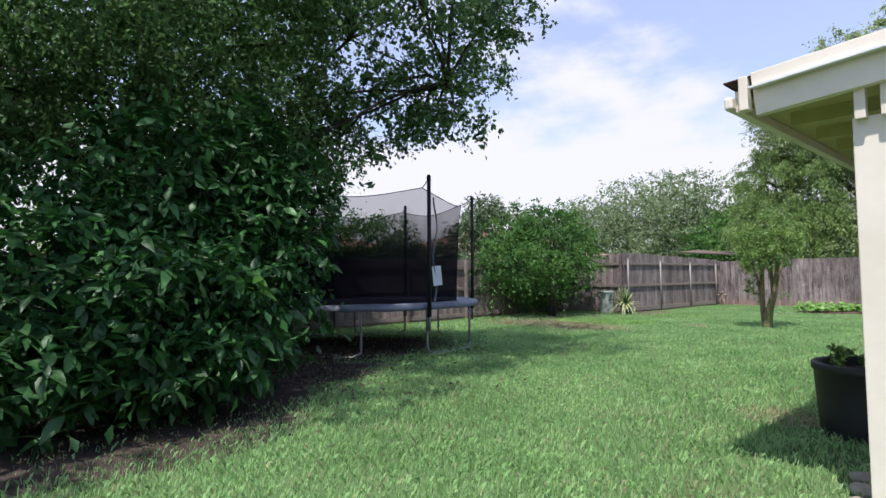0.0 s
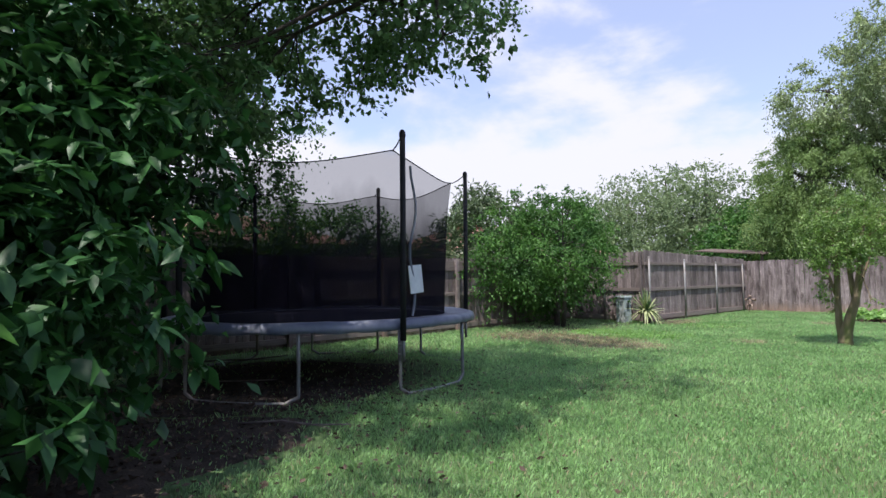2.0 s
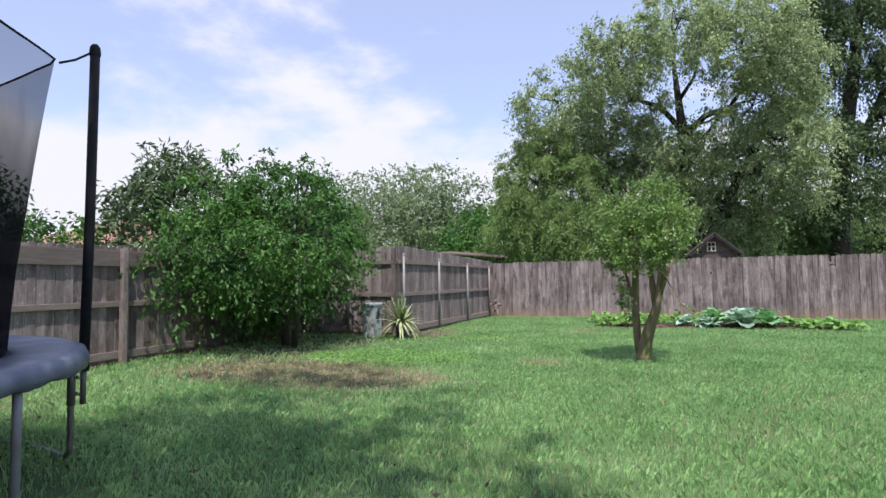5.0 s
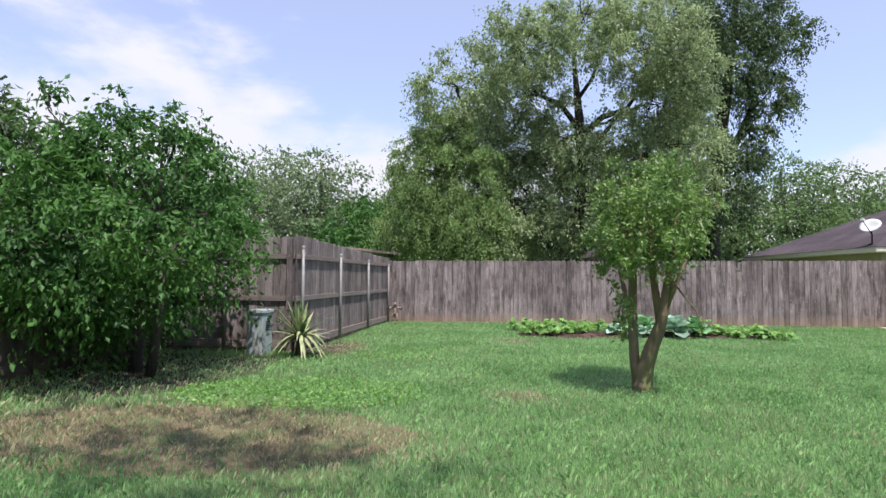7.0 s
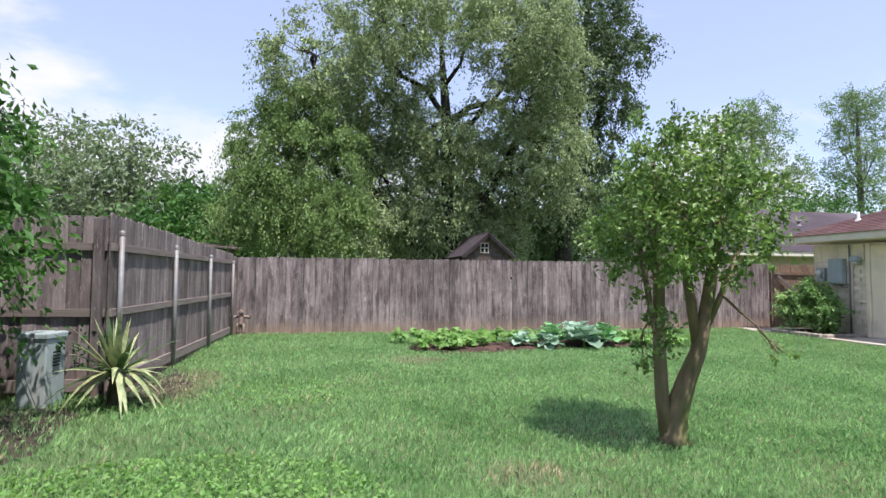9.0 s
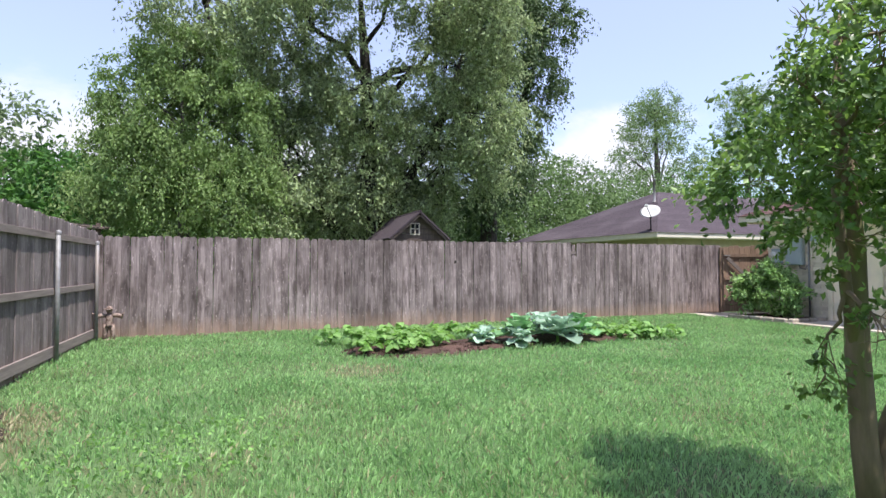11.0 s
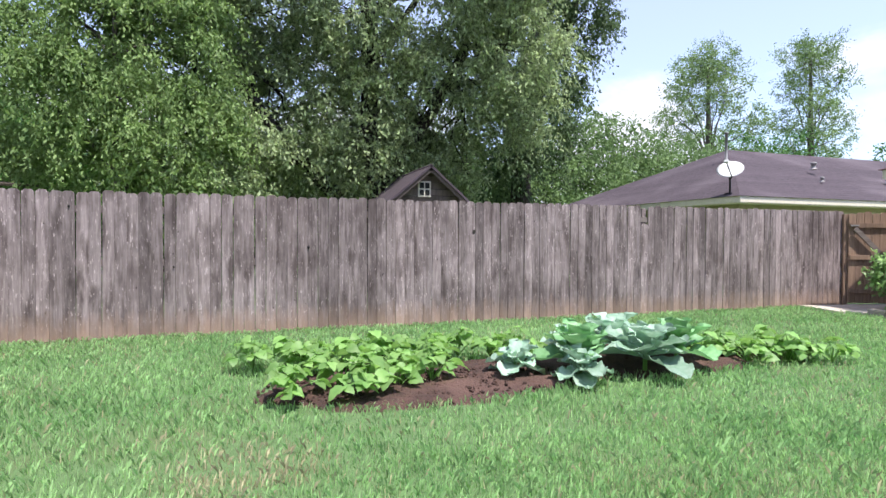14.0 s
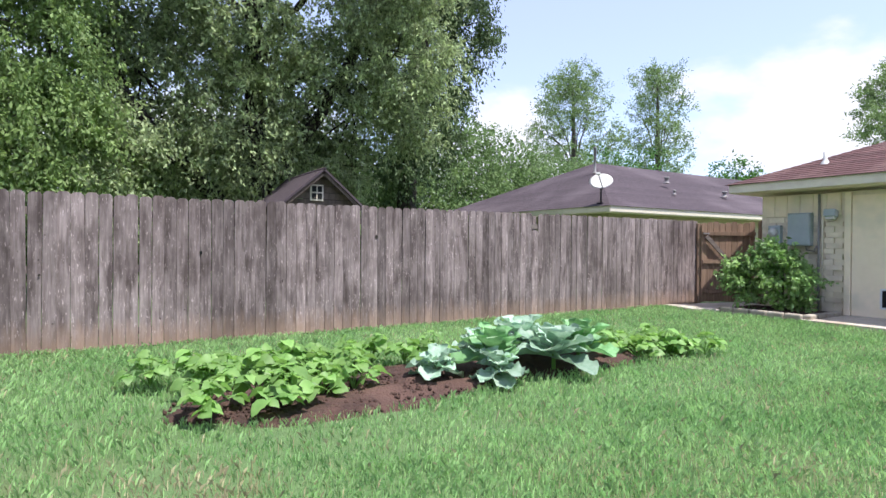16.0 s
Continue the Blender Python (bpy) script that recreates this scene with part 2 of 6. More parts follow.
M["statue"] = mat("mottled_terracotta", (0.4, 0.31, 0.26), (0.09, 0.05, 0.04), 22, 0.85, 0.5, 0.003)
M["planter"] = mat("charcoal_planter", (0.035, 0.034, 0.034), (0.022, 0.022, 0.022), 7, 0.6, 0.3, 0.003)
M["hose"] = mat("black_rubber_hose", (0.02, 0.02, 0.02), (0.012, 0.012, 0.012), 9, 0.5, 0.1)
M["dark"] = mat("dark_opening", (0.012, 0.012, 0.012), (0.01, 0.01, 0.01), 9, 0.9, 0)
M["dish"] = mat("pale_dish_paint", (0.66, 0.66, 0.64), (0.55, 0.55, 0.53), 5, 0.5, 0.1)
M["barn"] = mat("old_shed_boards", (0.16, 0.12, 0.1), (0.08, 0.06, 0.05), 5, 0.9, 0.5, 0.004, (4, 4, 0.5), rand="object")
M["leaf_bush"] = leaf("glossy_dark_leaf", (0.05, 0.14, 0.036), (0.02, 0.07, 0.026), 0.5, 0.45, 0.35, 0.22, 5)
M["leaf_bush_new"] = leaf("fresh_leaf", (0.13, 0.30, 0.05), (0.07, 0.2, 0.04), 0.3, 0.35, 0.5, 0.35, 5)
M["leaf_oak_near"] = leaf("oak_leaf_dark", (0.11, 0.2, 0.075), (0.045, 0.1, 0.036), 0.5, 0.6, 0.3, 0.4)
M["leaf_oak"] = leaf("oak_leaf", (0.36, 0.44, 0.22), (0.18, 0.235, 0.12), 0.5, 0.6, 0.3, 0.32, 0.25)
M["leaf_oak2"] = leaf("grey_green_leaf", (0.22, 0.29, 0.15), (0.15, 0.205, 0.11), 0.18, 0.8, 0.2, 0.3, 0.4)
M["leaf_willowy"] = leaf("yellow_green_leaf", (0.25, 0.35, 0.125), (0.14, 0.22, 0.078), 0.25, 0.6, 0.3, 0.35, 0.5)
M["leaf_far"] = leaf("far_yellow_green_leaf", (0.19, 0.28, 0.11), (0.11, 0.18, 0.075), 0.3, 0.7, 0.3, 0.35, 0.3)
M["leaf_tall"] = leaf("dark_ivy_leaf", (0.12, 0.18, 0.075), (0.06, 0.1, 0.045), 0.4, 0.6, 0.3, 0.25)
M["leaf_pine"] = leaf("pine_needles", (0.26, 0.36, 0.15), (0.15, 0.23, 0.1), 0.3, 0.7, 0.3, 0.25, 0.3)
M["leaf_hedge"] = leaf("bright_shrub_leaf", (0.1, 0.22, 0.048), (0.042, 0.11, 0.034), 0.4, 0.55, 0.3, 0.35, 1.0)
M["leaf_wall"] = leaf("light_green_shrub_leaf", (0.3, 0.44, 0.17), (0.12, 0.24, 0.08), 0.45, 0.45, 0.4, 0.4, 1.0)
M["leaf_myrtle"] = leaf("myrtle_leaf", (0.25, 0.37, 0.105), (0.08, 0.16, 0.045), 0.45, 0.42, 0.5, 0.35, 2.0)
M["leaf_mag"] = leaf("loquat_leaf", (0.13, 0.18, 0.08), (0.05, 0.09, 0.04), 0.5, 0.42, 0.5, 0.2, 2.0)
M["leaf_bean"] = leaf("bean_leaf", (0.26, 0.43, 0.13), (0.14, 0.29, 0.075), 0.3, 0.5, 0.4, 0.4, 6)
M["leaf_cab"] = mat("cabbage_leaf", (0.43, 0.55, 0.44), (0.2, 0.36, 0.23), 9, 0.5, 0.4, 0.006, rand="object", amount=0.3, through_light=0.2)
M["leaf_cab_green"] = mat("green_cabbage_leaf", (0.26, 0.46, 0.22), (0.11, 0.27, 0.1), 9, 0.45, 0.4, 0.006, rand="object", amount=0.25, through_light=0.2)
M["leaf_yucca"] = leaf("yucca_blade", (0.58, 0.6, 0.32), (0.13, 0.2, 0.08), 0.35, 0.5, 0.4, 0.2, 12)
M["grass"] = leaf("grass_blade", (0.36, 0.53, 0.245), (0.2, 0.36, 0.14), 0.38, 0.5, 0.3, 0.4, 0.8)
M["straw"] = leaf("dry_grass_blade", (0.46, 0.42, 0.27), (0.32, 0.29, 0.17), 0.4, 0.7, 0.3, 0.3, 0.8)


def ground_material():
    m = mat("lawn_soil", (0.12, 0.2, 0.075), (0.075, 0.13, 0.045), 9, 0.95, 1.0, 0.02, c3=(0.1, 0.13, 0.05), fine=60, big=0.7)
    return m


M["lawn"] = ground_material()
for k in ("grass", "straw"):
    M[k].node_tree.nodes["Principled BSDF"].inputs["Specular IOR Level"].default_value = 0.35


# ---- mesh helpers ----
def thing(name, loc, label, category, group="", rz=0.0, kind=""):
    ob = new(name)
    ob.matrix_world = pose(*loc, 0, 0, rz)
    ob.empty_display_size = 0.2
    return tagged(ob, label, category, group, kind)


def part(name, data, material, parent=None, label="", kind="", smooth=False, loc=None):
    if isinstance(data, bmesh.types.BMesh):
        me = bpy.data.meshes.new(name)
        bmesh.ops.recalc_face_normals(data, faces=data.faces)
        data.to_mesh(me)
        data.free()
    else:
        me = data
    if not me.materials:
        me.materials.append(material)
    if smooth:
        me.polygons.foreach_set("use_smooth", [True] * len(me.polygons))
    ob = new(name, me)
    ob.parent = parent
    if loc:
        ob.location = loc
    return tagged(ob, label, kind=kind)


def bm_box(size, at=(0, 0, 0), rot=(0, 0, 0), bevel=0.0, bm=None):
    bm = bm or bmesh.new()
    r = bmesh.ops.create_cube(bm, size=1.0, matrix=pose(*at, *rot) @ Matrix.Diagonal((*size, 1)))
    if bevel:
        edges = {e for v in r["verts"] for e in v.link_edges}
        bmesh.ops.bevel(bm, geom=list(edges), offset=bevel, segments=2, affect="EDGES", profile=0.5)
    return bm


def bm_tube(points, radii, sides=8, bm=None, cap=True):
    """A round tube through the points, with a radius at each."""
    bm = bm or bmesh.new()
    pts = [Vector(p) for p in points]
    if not hasattr(radii, "__len__"):
        radii = [radii] * len(pts)
    rings, side = [], None
    for i, p in enumerate(pts):
        d = (pts[min(i + 1, len(pts) - 1)] - pts[max(i - 1, 0)]).normalized()
        if side is None:
            side = d.cross(Vector((0, 0, 1)) if abs(d.z) < 0.9 else Vector((1, 0, 0))).normalized()
        side = (side - d * side.dot(d)).normalized()
        up = d.cross(side)
        rings.append([bm.verts.new(p + (side * math.cos(2 * math.pi * k / sides) + up * math.sin(2 * math.pi * k / sides)) * radii[i]) for k in range(sides)])
    for a, b in zip(rings, rings[1:]):
        for k in range(sides):
            bm.faces.new((a[k], a[(k + 1) % sides], b[(k + 1) % sides], b[k]))
    if cap:
        bm.faces.new(rings[0][::-1])
        bm.faces.new(rings[-1])
    return bm


def bm_lathe(profile, sides=32, bm=None, at=(0, 0)):
    bm = bm or bmesh.new()
    rings = []
    for r, z in profile:
        rings.append([bm.verts.new((at[0] + r * math.cos(2 * math.pi * k / sides), at[1] + r * math.sin(2 * math.pi * k / sides), z)) for k in range(sides)])
    for a, b in zip(rings, rings[1:]):
        for k in range(sides):
            bm.faces.new((a[k], a[(k + 1) % sides], b[(k + 1) % sides], b[k]))
    return bm, rings


def np_mesh(name, verts, faces):
    """A mesh from numpy arrays: verts (N, 3), faces (F, 3)."""
    me = bpy.data.meshes.new(name)
    v, f = np.asarray(verts, np.float32), np.asarray(faces, np.int32)
    k = f.shape[1]
    me.vertices.add(len(v))
    me.vertices.foreach_set("co", v.ravel())
    me.loops.add(f.size)
    me.loops.foreach_set("vertex_index", f.ravel())
    me.polygons.add(len(f))
    me.polygons.foreach_set("loop_start", np.arange(0, f.size, k, dtype=np.int32))
    me.update(calc_edges=True)
    return me


def unit(a):
    return a / np.maximum(np.linalg.norm(a, axis=-1, keepdims=True), 1e-9)


def leaves_mesh(name, pts, out, size, width=0.45, droop=0.3, spread=0.7, rng=None, fold=0.12):
    """Small folded leaves at pts, growing outward along out, each two triangles."""
    n = len(pts)
    d = unit(unit(out) * (1 - spread) + rng.normal(0, spread * 0.75, (n, 3)) - np.array([0, 0, droop]))
    s = unit(np.cross(d, rng.normal(0, 1, (n, 3))))
    nn = np.cross(d, s)
    size = (size * rng.uniform(0.6, 1.3, n))[:, None]
    a = pts
    b = pts + d * size * 0.5 + s * size * width * 0.5 + nn * size * fold
    c = pts + d * size
    e = pts + d * size * 0.5 - s * size * width * 0.5 + nn * size * fold
    v = np.stack([a, b, c, e], 1).reshape(-1, 3)
    i = np.arange(n)[:, None] * 4
    f = np.concatenate([i + [0, 1, 2], i + [0, 2, 3]], 0)
    return np_mesh(name, v, f)


def cloud(blobs, n, rng, sub=26, tight=0.16, hollow=0.55, hang=0.0, sprays=7):
    """Points and ways of leaves along short arching twigs, in clumps through uneven ellipsoids. blobs: (x, y, z, rx, ry, rz)."""
    blobs = np.array(blobs, float)
    vol = (blobs[:, 3] * blobs[:, 4] * blobs[:, 5]) ** 0.75
    pts, outs = [], []
    for b, share in zip(blobs, vol / vol.sum()):
        k = max(3, int(1.5 * sub * (b[3] * b[4] * b[5]) ** 0.4))
        u = unit(rng.normal(0, 1, (k, 3)))
        r = hollow + (1 - hollow) * rng.uniform(0, 1, (k, 1)) ** 0.6
        uneven = np.array([[1 + 0.3 * noise.noise(Vector((q[0] * 2.2 + b[0], q[1] * 2.2 + b[1], q[2] * 2.2 + b[2])))] for q in u])
        c = b[:3] + u * r * uneven * b[3:]
        m = max(4, int(n * share))
        j = rng.integers(0, k, m)
        tw = rng.integers(0, sprays, m)
        way = unit(u[:, None] * 0.7 + rng.normal(0, 0.75, (k, sprays, 3)) + np.array([0, 0, 0.2]))
        length = 3.4 * tight * (b[3:].mean() ** 0.6) * rng.uniform(0.4, 1.5, (k, sprays, 1))
        t = rng.uniform(0, 1, (m, 1)) ** 0.8
        d, L = way[j, tw], length[j, tw]
        fall = np.array([0, 0, 1.0]) * (hang * L * t * t)
        pts.append(c[j] + d * L * t - fall + rng.normal(0, 0.09, (m, 3)) * L)
        outs.append(unit(d + unit(rng.normal(0, 1, (m, 3))) * 0.8 - np.array([0, 0, 1.0]) * (2 * hang * t)))
    return np.concatenate(pts), np.concatenate(outs)


def limb_path(a, b, rng, k=6, wander=0.08, rise=0.0):
    a, b = np.array(a, float), np.array(b, float)
    L = np.linalg.norm(b - a)
    out = []
    for i in range(k + 1):
        t = i / k
        p = a + (b - a) * t + np.array([0, 0, rise * L * math.sin(math.pi * t)])
        if 0 < i < k:
            p = p + rng.normal(0, wander * L / k ** 0.5, 3) * 0.6
        out.append(tuple(p))
    return out


def tree(name, base, label, trunks, blobs, leaf_mat, bark, n, size, seed, category="tree", droop=0.3, spread=0.7, tight=0.16,
         sub=26, limbs=True, limb_r=0.08, width=0.45, hollow=0.55, twigs=0, hang=0.3):
    """trunks: lists of (points, radii); blobs: leaf masses, all in the world's metres."""
    rng = np.random.default_rng(seed)
    t = thing(name, base, label, category)
    inv = Vector(base)
    bm = bmesh.new()
    for pts, radii in trunks:
        bm_tube([Vector(p) - inv for p in pts], radii, 10, bm)
    if limbs:
        for b in blobs:
            c = Vector(b[:3])
            pts, radii = min(trunks, key=lambda tr: min((Vector(p) - c).length for p in tr[0]))
            src = min(pts[len(pts) // 2:], key=lambda p: (Vector(p) - c).length + max(0, p[2] - c.z) * 2)
            path = limb_path(Vector(src) - inv, c - inv, rng, 5, 0.1, 0.05)
            bm_tube(path, [limb_r * (1 - 0.75 * i / 5) for i in range(6)], 6, bm, False)
            for _ in range(4 + twigs):
                u = unit(rng.normal(0, 1, 3)) * np.array(b[3:]) * 0.85
                bm_tube(limb_path(path[rng.integers(3, 6)], np.array(c - inv) + u, rng, 4, 0.12), [limb_r * 0.3, limb_r * 0.25, limb_r * 0.2, limb_r * 0.13, limb_r * 0.06], 4, bm, False)
    part("trunk", bm, bark, t, smooth=True)
    p, o = cloud(blobs, n, rng, sub, tight, hollow, hang)
    part("crown", leaves_mesh("crown", p - np.array(base), o, size, width, droop, spread, rng), leaf_mat, t)
    return t


# ---- ground ----
def make_ground():
    bm = bmesh.new()
    xs = [-600, -120, -40] + [-20 + i for i in range(41)] + [40, 120, 600]
    ys = [-600, -120, -30] + [-8 + i for i in range(45)] + [60, 150, 600]
    grid = [[bm.verts.new((x, y, 0.012 * noise.noise(Vector((x * 0.6, y * 0.6, 0))) if abs(x) < 21 and -9 < y < 37 else 0)) for y in ys] for x in xs]
    for a, b in zip(grid, grid[1:]):
        for j in range(len(ys) - 1):
            bm.faces.new((a[j], b[j], b[j + 1], a[j + 1]))
    g = part("ground", bm, M["lawn"], None, smooth=True)
    tagged(g, "earth and short green lawn between the fences", "ground", kind="structure")
    return g


def patch(name, cx, cy, rx, ry, material, label, height=0.02, seed=0, kind="structure", base=0.012):
    """A low uneven mound of earth with a ragged outline."""
    bm = bmesh.new()
    rng = np.random.default_rng(seed)
    rings = []
    for i in range(11):
        f = i / 10
        ring = []
        for k in range(48):
            a = 2 * math.pi * k / 48
            w = 1 + 0.22 * noise.noise(Vector((math.cos(a) * 2 + seed, math.sin(a) * 2, seed * 1.7)))
            x, y = math.cos(a) * rx * f * w, math.sin(a) * ry * f * w
            z = base + height * (1 - f ** 3) * (0.6 + 0.6 * noise.noise(Vector((x * 4, y * 4, seed)))) + (rng.uniform(0, height * 0.4) if i < 10 else -base - 0.01)
            ring.append(bm.verts.new((x, y, z)))
        rings.append(ring)
    for a, b in zip(rings, rings[1:]):
        for k in range(48):
            bm.faces.new((a[k], a[(k + 1) % 48], b[(k + 1) % 48], b[k]))
    ob = part(name, bm, material, None, smooth=True, loc=(cx, cy, 0))
    return tagged(ob, label, "ground", kind=kind)


make_ground()
BARE = [  # cx, cy, rx, ry: dirt under the shade trees and the trampoline
    (-6.0, 1.4, 3.1, 2.9), (-7.6, 6.6, 1.9, 2.0), (-5.6, 4.3, 1.3, 1.5), (-9.2, 3.2, 2.3, 5.0)]
DRY = [(-7.9, 13.3, 2.3, 1.3), (-6.3, 12.9, 1.3, 0.8), (-7.6, 18.9, 0.5, 1.2), (-4.45, 15.0, 0.4, 0.3), (0.15, 6.25, 0.45, 0.4), (-4.3, 20.6, 0.5, 0.5)]
patch("bare_earth", -6.0, 1.4, 3.6, 3.3, M["mulch"], "dark bare earth with leaf litter under the shrub", 0.03, 1)
patch("bare_earth", -5.5, 4.4, 1.0, 1.2, M["mulch"], "dark bare earth between shrub and trampoline", 0.025, 9, base=0.014)
patch("bare_earth", -7.7, 6.4, 1.9, 2.1, M["mulch"], "dark bare earth under the trampoline", 0.03, 2, base=0.016)
patch("dry_turf", -7.5, 13.2, 2.2, 1.1, M["turf"], "dry brown worn patch in the lawn", 0.012, 6)
patch("bare_earth", -9.7, 16.2, 1.6, 2.0, M["mulch"], "dark earth under the corner shrub", 0.03, 7)
patch("garden_soil", -2.75, 22.15, 1.55, 0.75, M["soil"], "reddish brown garden soil with clods in the vegetable bed", 0.075, 3)
patch("garden_soil", -0.2, 22.4, 1.6, 0.75, M["soil"], "reddish brown garden soil among the cabbages", 0.09, 4, base=0.02)
patch("bare_earth", -8.0, 18.9, 0.45, 1.3, M["mulch"], "brown earth along the foot of the fence", 0.03, 5)


# ---- fences ----
def picket_mesh(w, h, t=0.018, ear=0.03, seed=0):
    rng = random.Random(seed)
    j = lambda a: rng.uniform(-a, a)
    pts = [(-w / 2, 0), (w / 2 + j(0.002), 0), (w / 2 + j(0.003), h * 0.5), (w / 2, h - ear + j(0.006)), (w / 2 - ear + j(0.005), h),
           (-w / 2 + ear + j(0.005), h + j(0.003)), (-w / 2, h - ear + j(0.006)), (-w / 2 + j(0.003), h * 0.5)]
    bm = bmesh.new()
    b = 0.004
    loops = []
    for y, s in ((-t / 2, b), (-t / 2 + b, 0), (t / 2 - b, 0), (t / 2, b)):
        loops.append([bm.verts.new((x - math.copysign(s, x), y, z)) for x, z in pts])
    n = len(pts)
    for a, c in zip(loops, loops[1:]):
        for k in range(n):
            bm.faces.new((a[k], a[(k + 1) % n], c[(k + 1) % n], c[k]))
    bm.faces.new(loops[0][::-1])
    bm.faces.new(loops[-1])
    bmesh.ops.recalc_face_normals(bm, faces=bm.faces)
    me = bpy.data.meshes.new("picket")
    bm.to_mesh(me)
    bm.free()
    return me


def fence(p0, p1, h0, h1, label, board_mat, rails=(), rail_side=0, posts=(), gap=0.0015, low=(), seed=0, wood_posts=(), width=0.14, name="fence"):
    """Pickets from p0 to p1; rail_side +1 puts the rails on the left of that way, -1 on the right. Pickets come last, as parts."""
    p0, p1 = Vector((*p0, 0)), Vector((*p1, 0))
    L = (p1 - p0).length
    ang = math.degrees(math.atan2((p1 - p0).y, (p1 - p0).x))
    f = thing(name, p0, label, "fence", rz=ang)
    for z, hh in rails:
        part("rail", bm_box((L, 0.038, hh), (L / 2, rail_side * 0.03, z), bevel=0.004), M["rail"], f)
    for s in posts:
        top = h0 + (h1 - h0) * s / L - 0.2
        bm = bm_tube([(s, rail_side * 0.082, 0), (s, rail_side * 0.082, top)], 0.03, 14)
        part("post", bm, M["galv"], f, "galvanised steel post", smooth=True)
        cap, _ = bm_lathe([(0.035, top - 0.03), (0.036, top), (0.028, top + 0.02), (0.0, top + 0.03)], 14, at=(s, rail_side * 0.082))
        part("cap", cap, M["galv"], f, smooth=True)
    for s in wood_posts:
        part("post", bm_box((0.09, 0.09, h0 + (h1 - h0) * s / L - 0.03), (s, rail_side * 0.095, (h0 + (h1 - h0) * s / L - 0.03) / 2), bevel=0.006), board_mat, f)
    rng = random.Random(seed)
    n = int(L / (width + gap))
    meshes = {}
    for i in range(n):
        s = (i + 0.5) * L / n
        h = h0 + (h1 - h0) * s / L + rng.uniform(-0.012, 0.012)
        if any(a <= s <= b for a, b in low):
            h -= 0.3
        key = (round(h, 2), rng.randrange(2))
        if key not in meshes:
            meshes[key] = picket_mesh(L / n - gap + rng.uniform(-0.002, 0.002), key[0], seed=len(meshes))
        ob = part("picket", meshes[key], board_mat, f)
        ob.matrix_local = pose(s, rng.uniform(-0.006, 0.006), 0.01, 0, rng.uniform(-0.4, 0.4), rng.uniform(-2.0, 2.0))
    return f


RAILS = ((0.2, 0.09), (0.98, 0.09), (1.66, 0.09))
FENCES = [
    dict(p0=(-8.32, 25.45), p1=(7.14, 25.45), h0=1.87, h1=1.9, label="tall weathered grey cedar picket fence with dog-eared tops", board_mat=M["fence"],
         rails=RAILS, rail_side=1, low=((10.47, 10.6),), seed=1, wood_posts=[1.2 + 2.35 * i for i in range(6)]),
    dict(p0=(-8.31, 18.3), p1=(-7.99, 25.42), h0=2.12, h1=1.93, label="weathered cedar fence seen from its rail side with steel posts", board_mat=M["fence_shade_toned"],
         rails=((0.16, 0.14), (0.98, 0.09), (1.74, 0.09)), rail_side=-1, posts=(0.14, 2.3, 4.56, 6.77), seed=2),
    dict(p0=(-10.95, 18.5), p1=(-8.34, 18.36), h0=1.98, h1=2.1, label="short return of weathered cedar fence behind the shrub", board_mat=M["fence_shade_toned"],
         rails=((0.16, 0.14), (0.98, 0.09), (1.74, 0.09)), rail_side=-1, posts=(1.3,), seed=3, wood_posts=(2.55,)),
    dict(p0=(-11.0, -7.0), p1=(-11.0, 18.5), h0=1.86, h1=1.92, label="shaded weathered fence with wooden posts and a top band board", board_mat=M["fence_shade_toned"],
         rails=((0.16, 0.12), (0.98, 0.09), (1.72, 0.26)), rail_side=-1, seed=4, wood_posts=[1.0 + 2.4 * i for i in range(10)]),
    dict(p0=(-11.0, -7.0), p1=(7.1, -7.0), h0=1.86, h1=1.86, label="weathered cedar fence closing the yard", board_mat=M["fence"], seed=5, width=0.3),
]


def gate():
    g = thing("gate", (7.12, 25.34, 0), "brown wooden gate with cross rails and a diagonal brace", "gate", rz=-25)
    for i in range(9):
        me = picket_mesh(0.142, 1.8 + 0.02 * (i % 3), seed=40 + i)
        part("board", me, M["gate"], g, loc=(0.08 + i * 0.147, 0, 0.06))
    for z in (0.3, 0.98, 1.62):
        part("rail", bm_box((1.3, 0.035, 0.09), (0.67, -0.03, z), bevel=0.004), M["gate"], g)
    part("brace", bm_box((1.65, 0.035, 0.09), (0.67, -0.066, 0.96), (0, 46, 0), bevel=0.004), M["rail"], g, "grey diagonal brace")
    part("post", bm_box((0.09, 0.09, 1.85), (-0.02, 0.07, 0.925), bevel=0.006), M["gate"], g)
    part("hinge", bm_box((0.16, 0.01, 0.03), (0.1, -0.055, 1.62)), M["galv"], g)
    part("latch", bm_box((0.06, 0.03, 0.05), (1.3, -0.06, 1.1), bevel=0.005), M["galv"], g)
    f = thing("fence", (8.42, 24.73, 0), "narrow brown fence infill between gate and house", "fence", rz=-25)
    for i in range(4):
        part("picket", picket_mesh(0.142, 1.92, seed=60 + i), M["gate"], f, loc=(0.08 + i * 0.147, 0, 0.02))
    part("post", bm_box((0.09, 0.09, 1.9), (0.0, -0.06, 0.95), bevel=0.006), M["gate"], f)


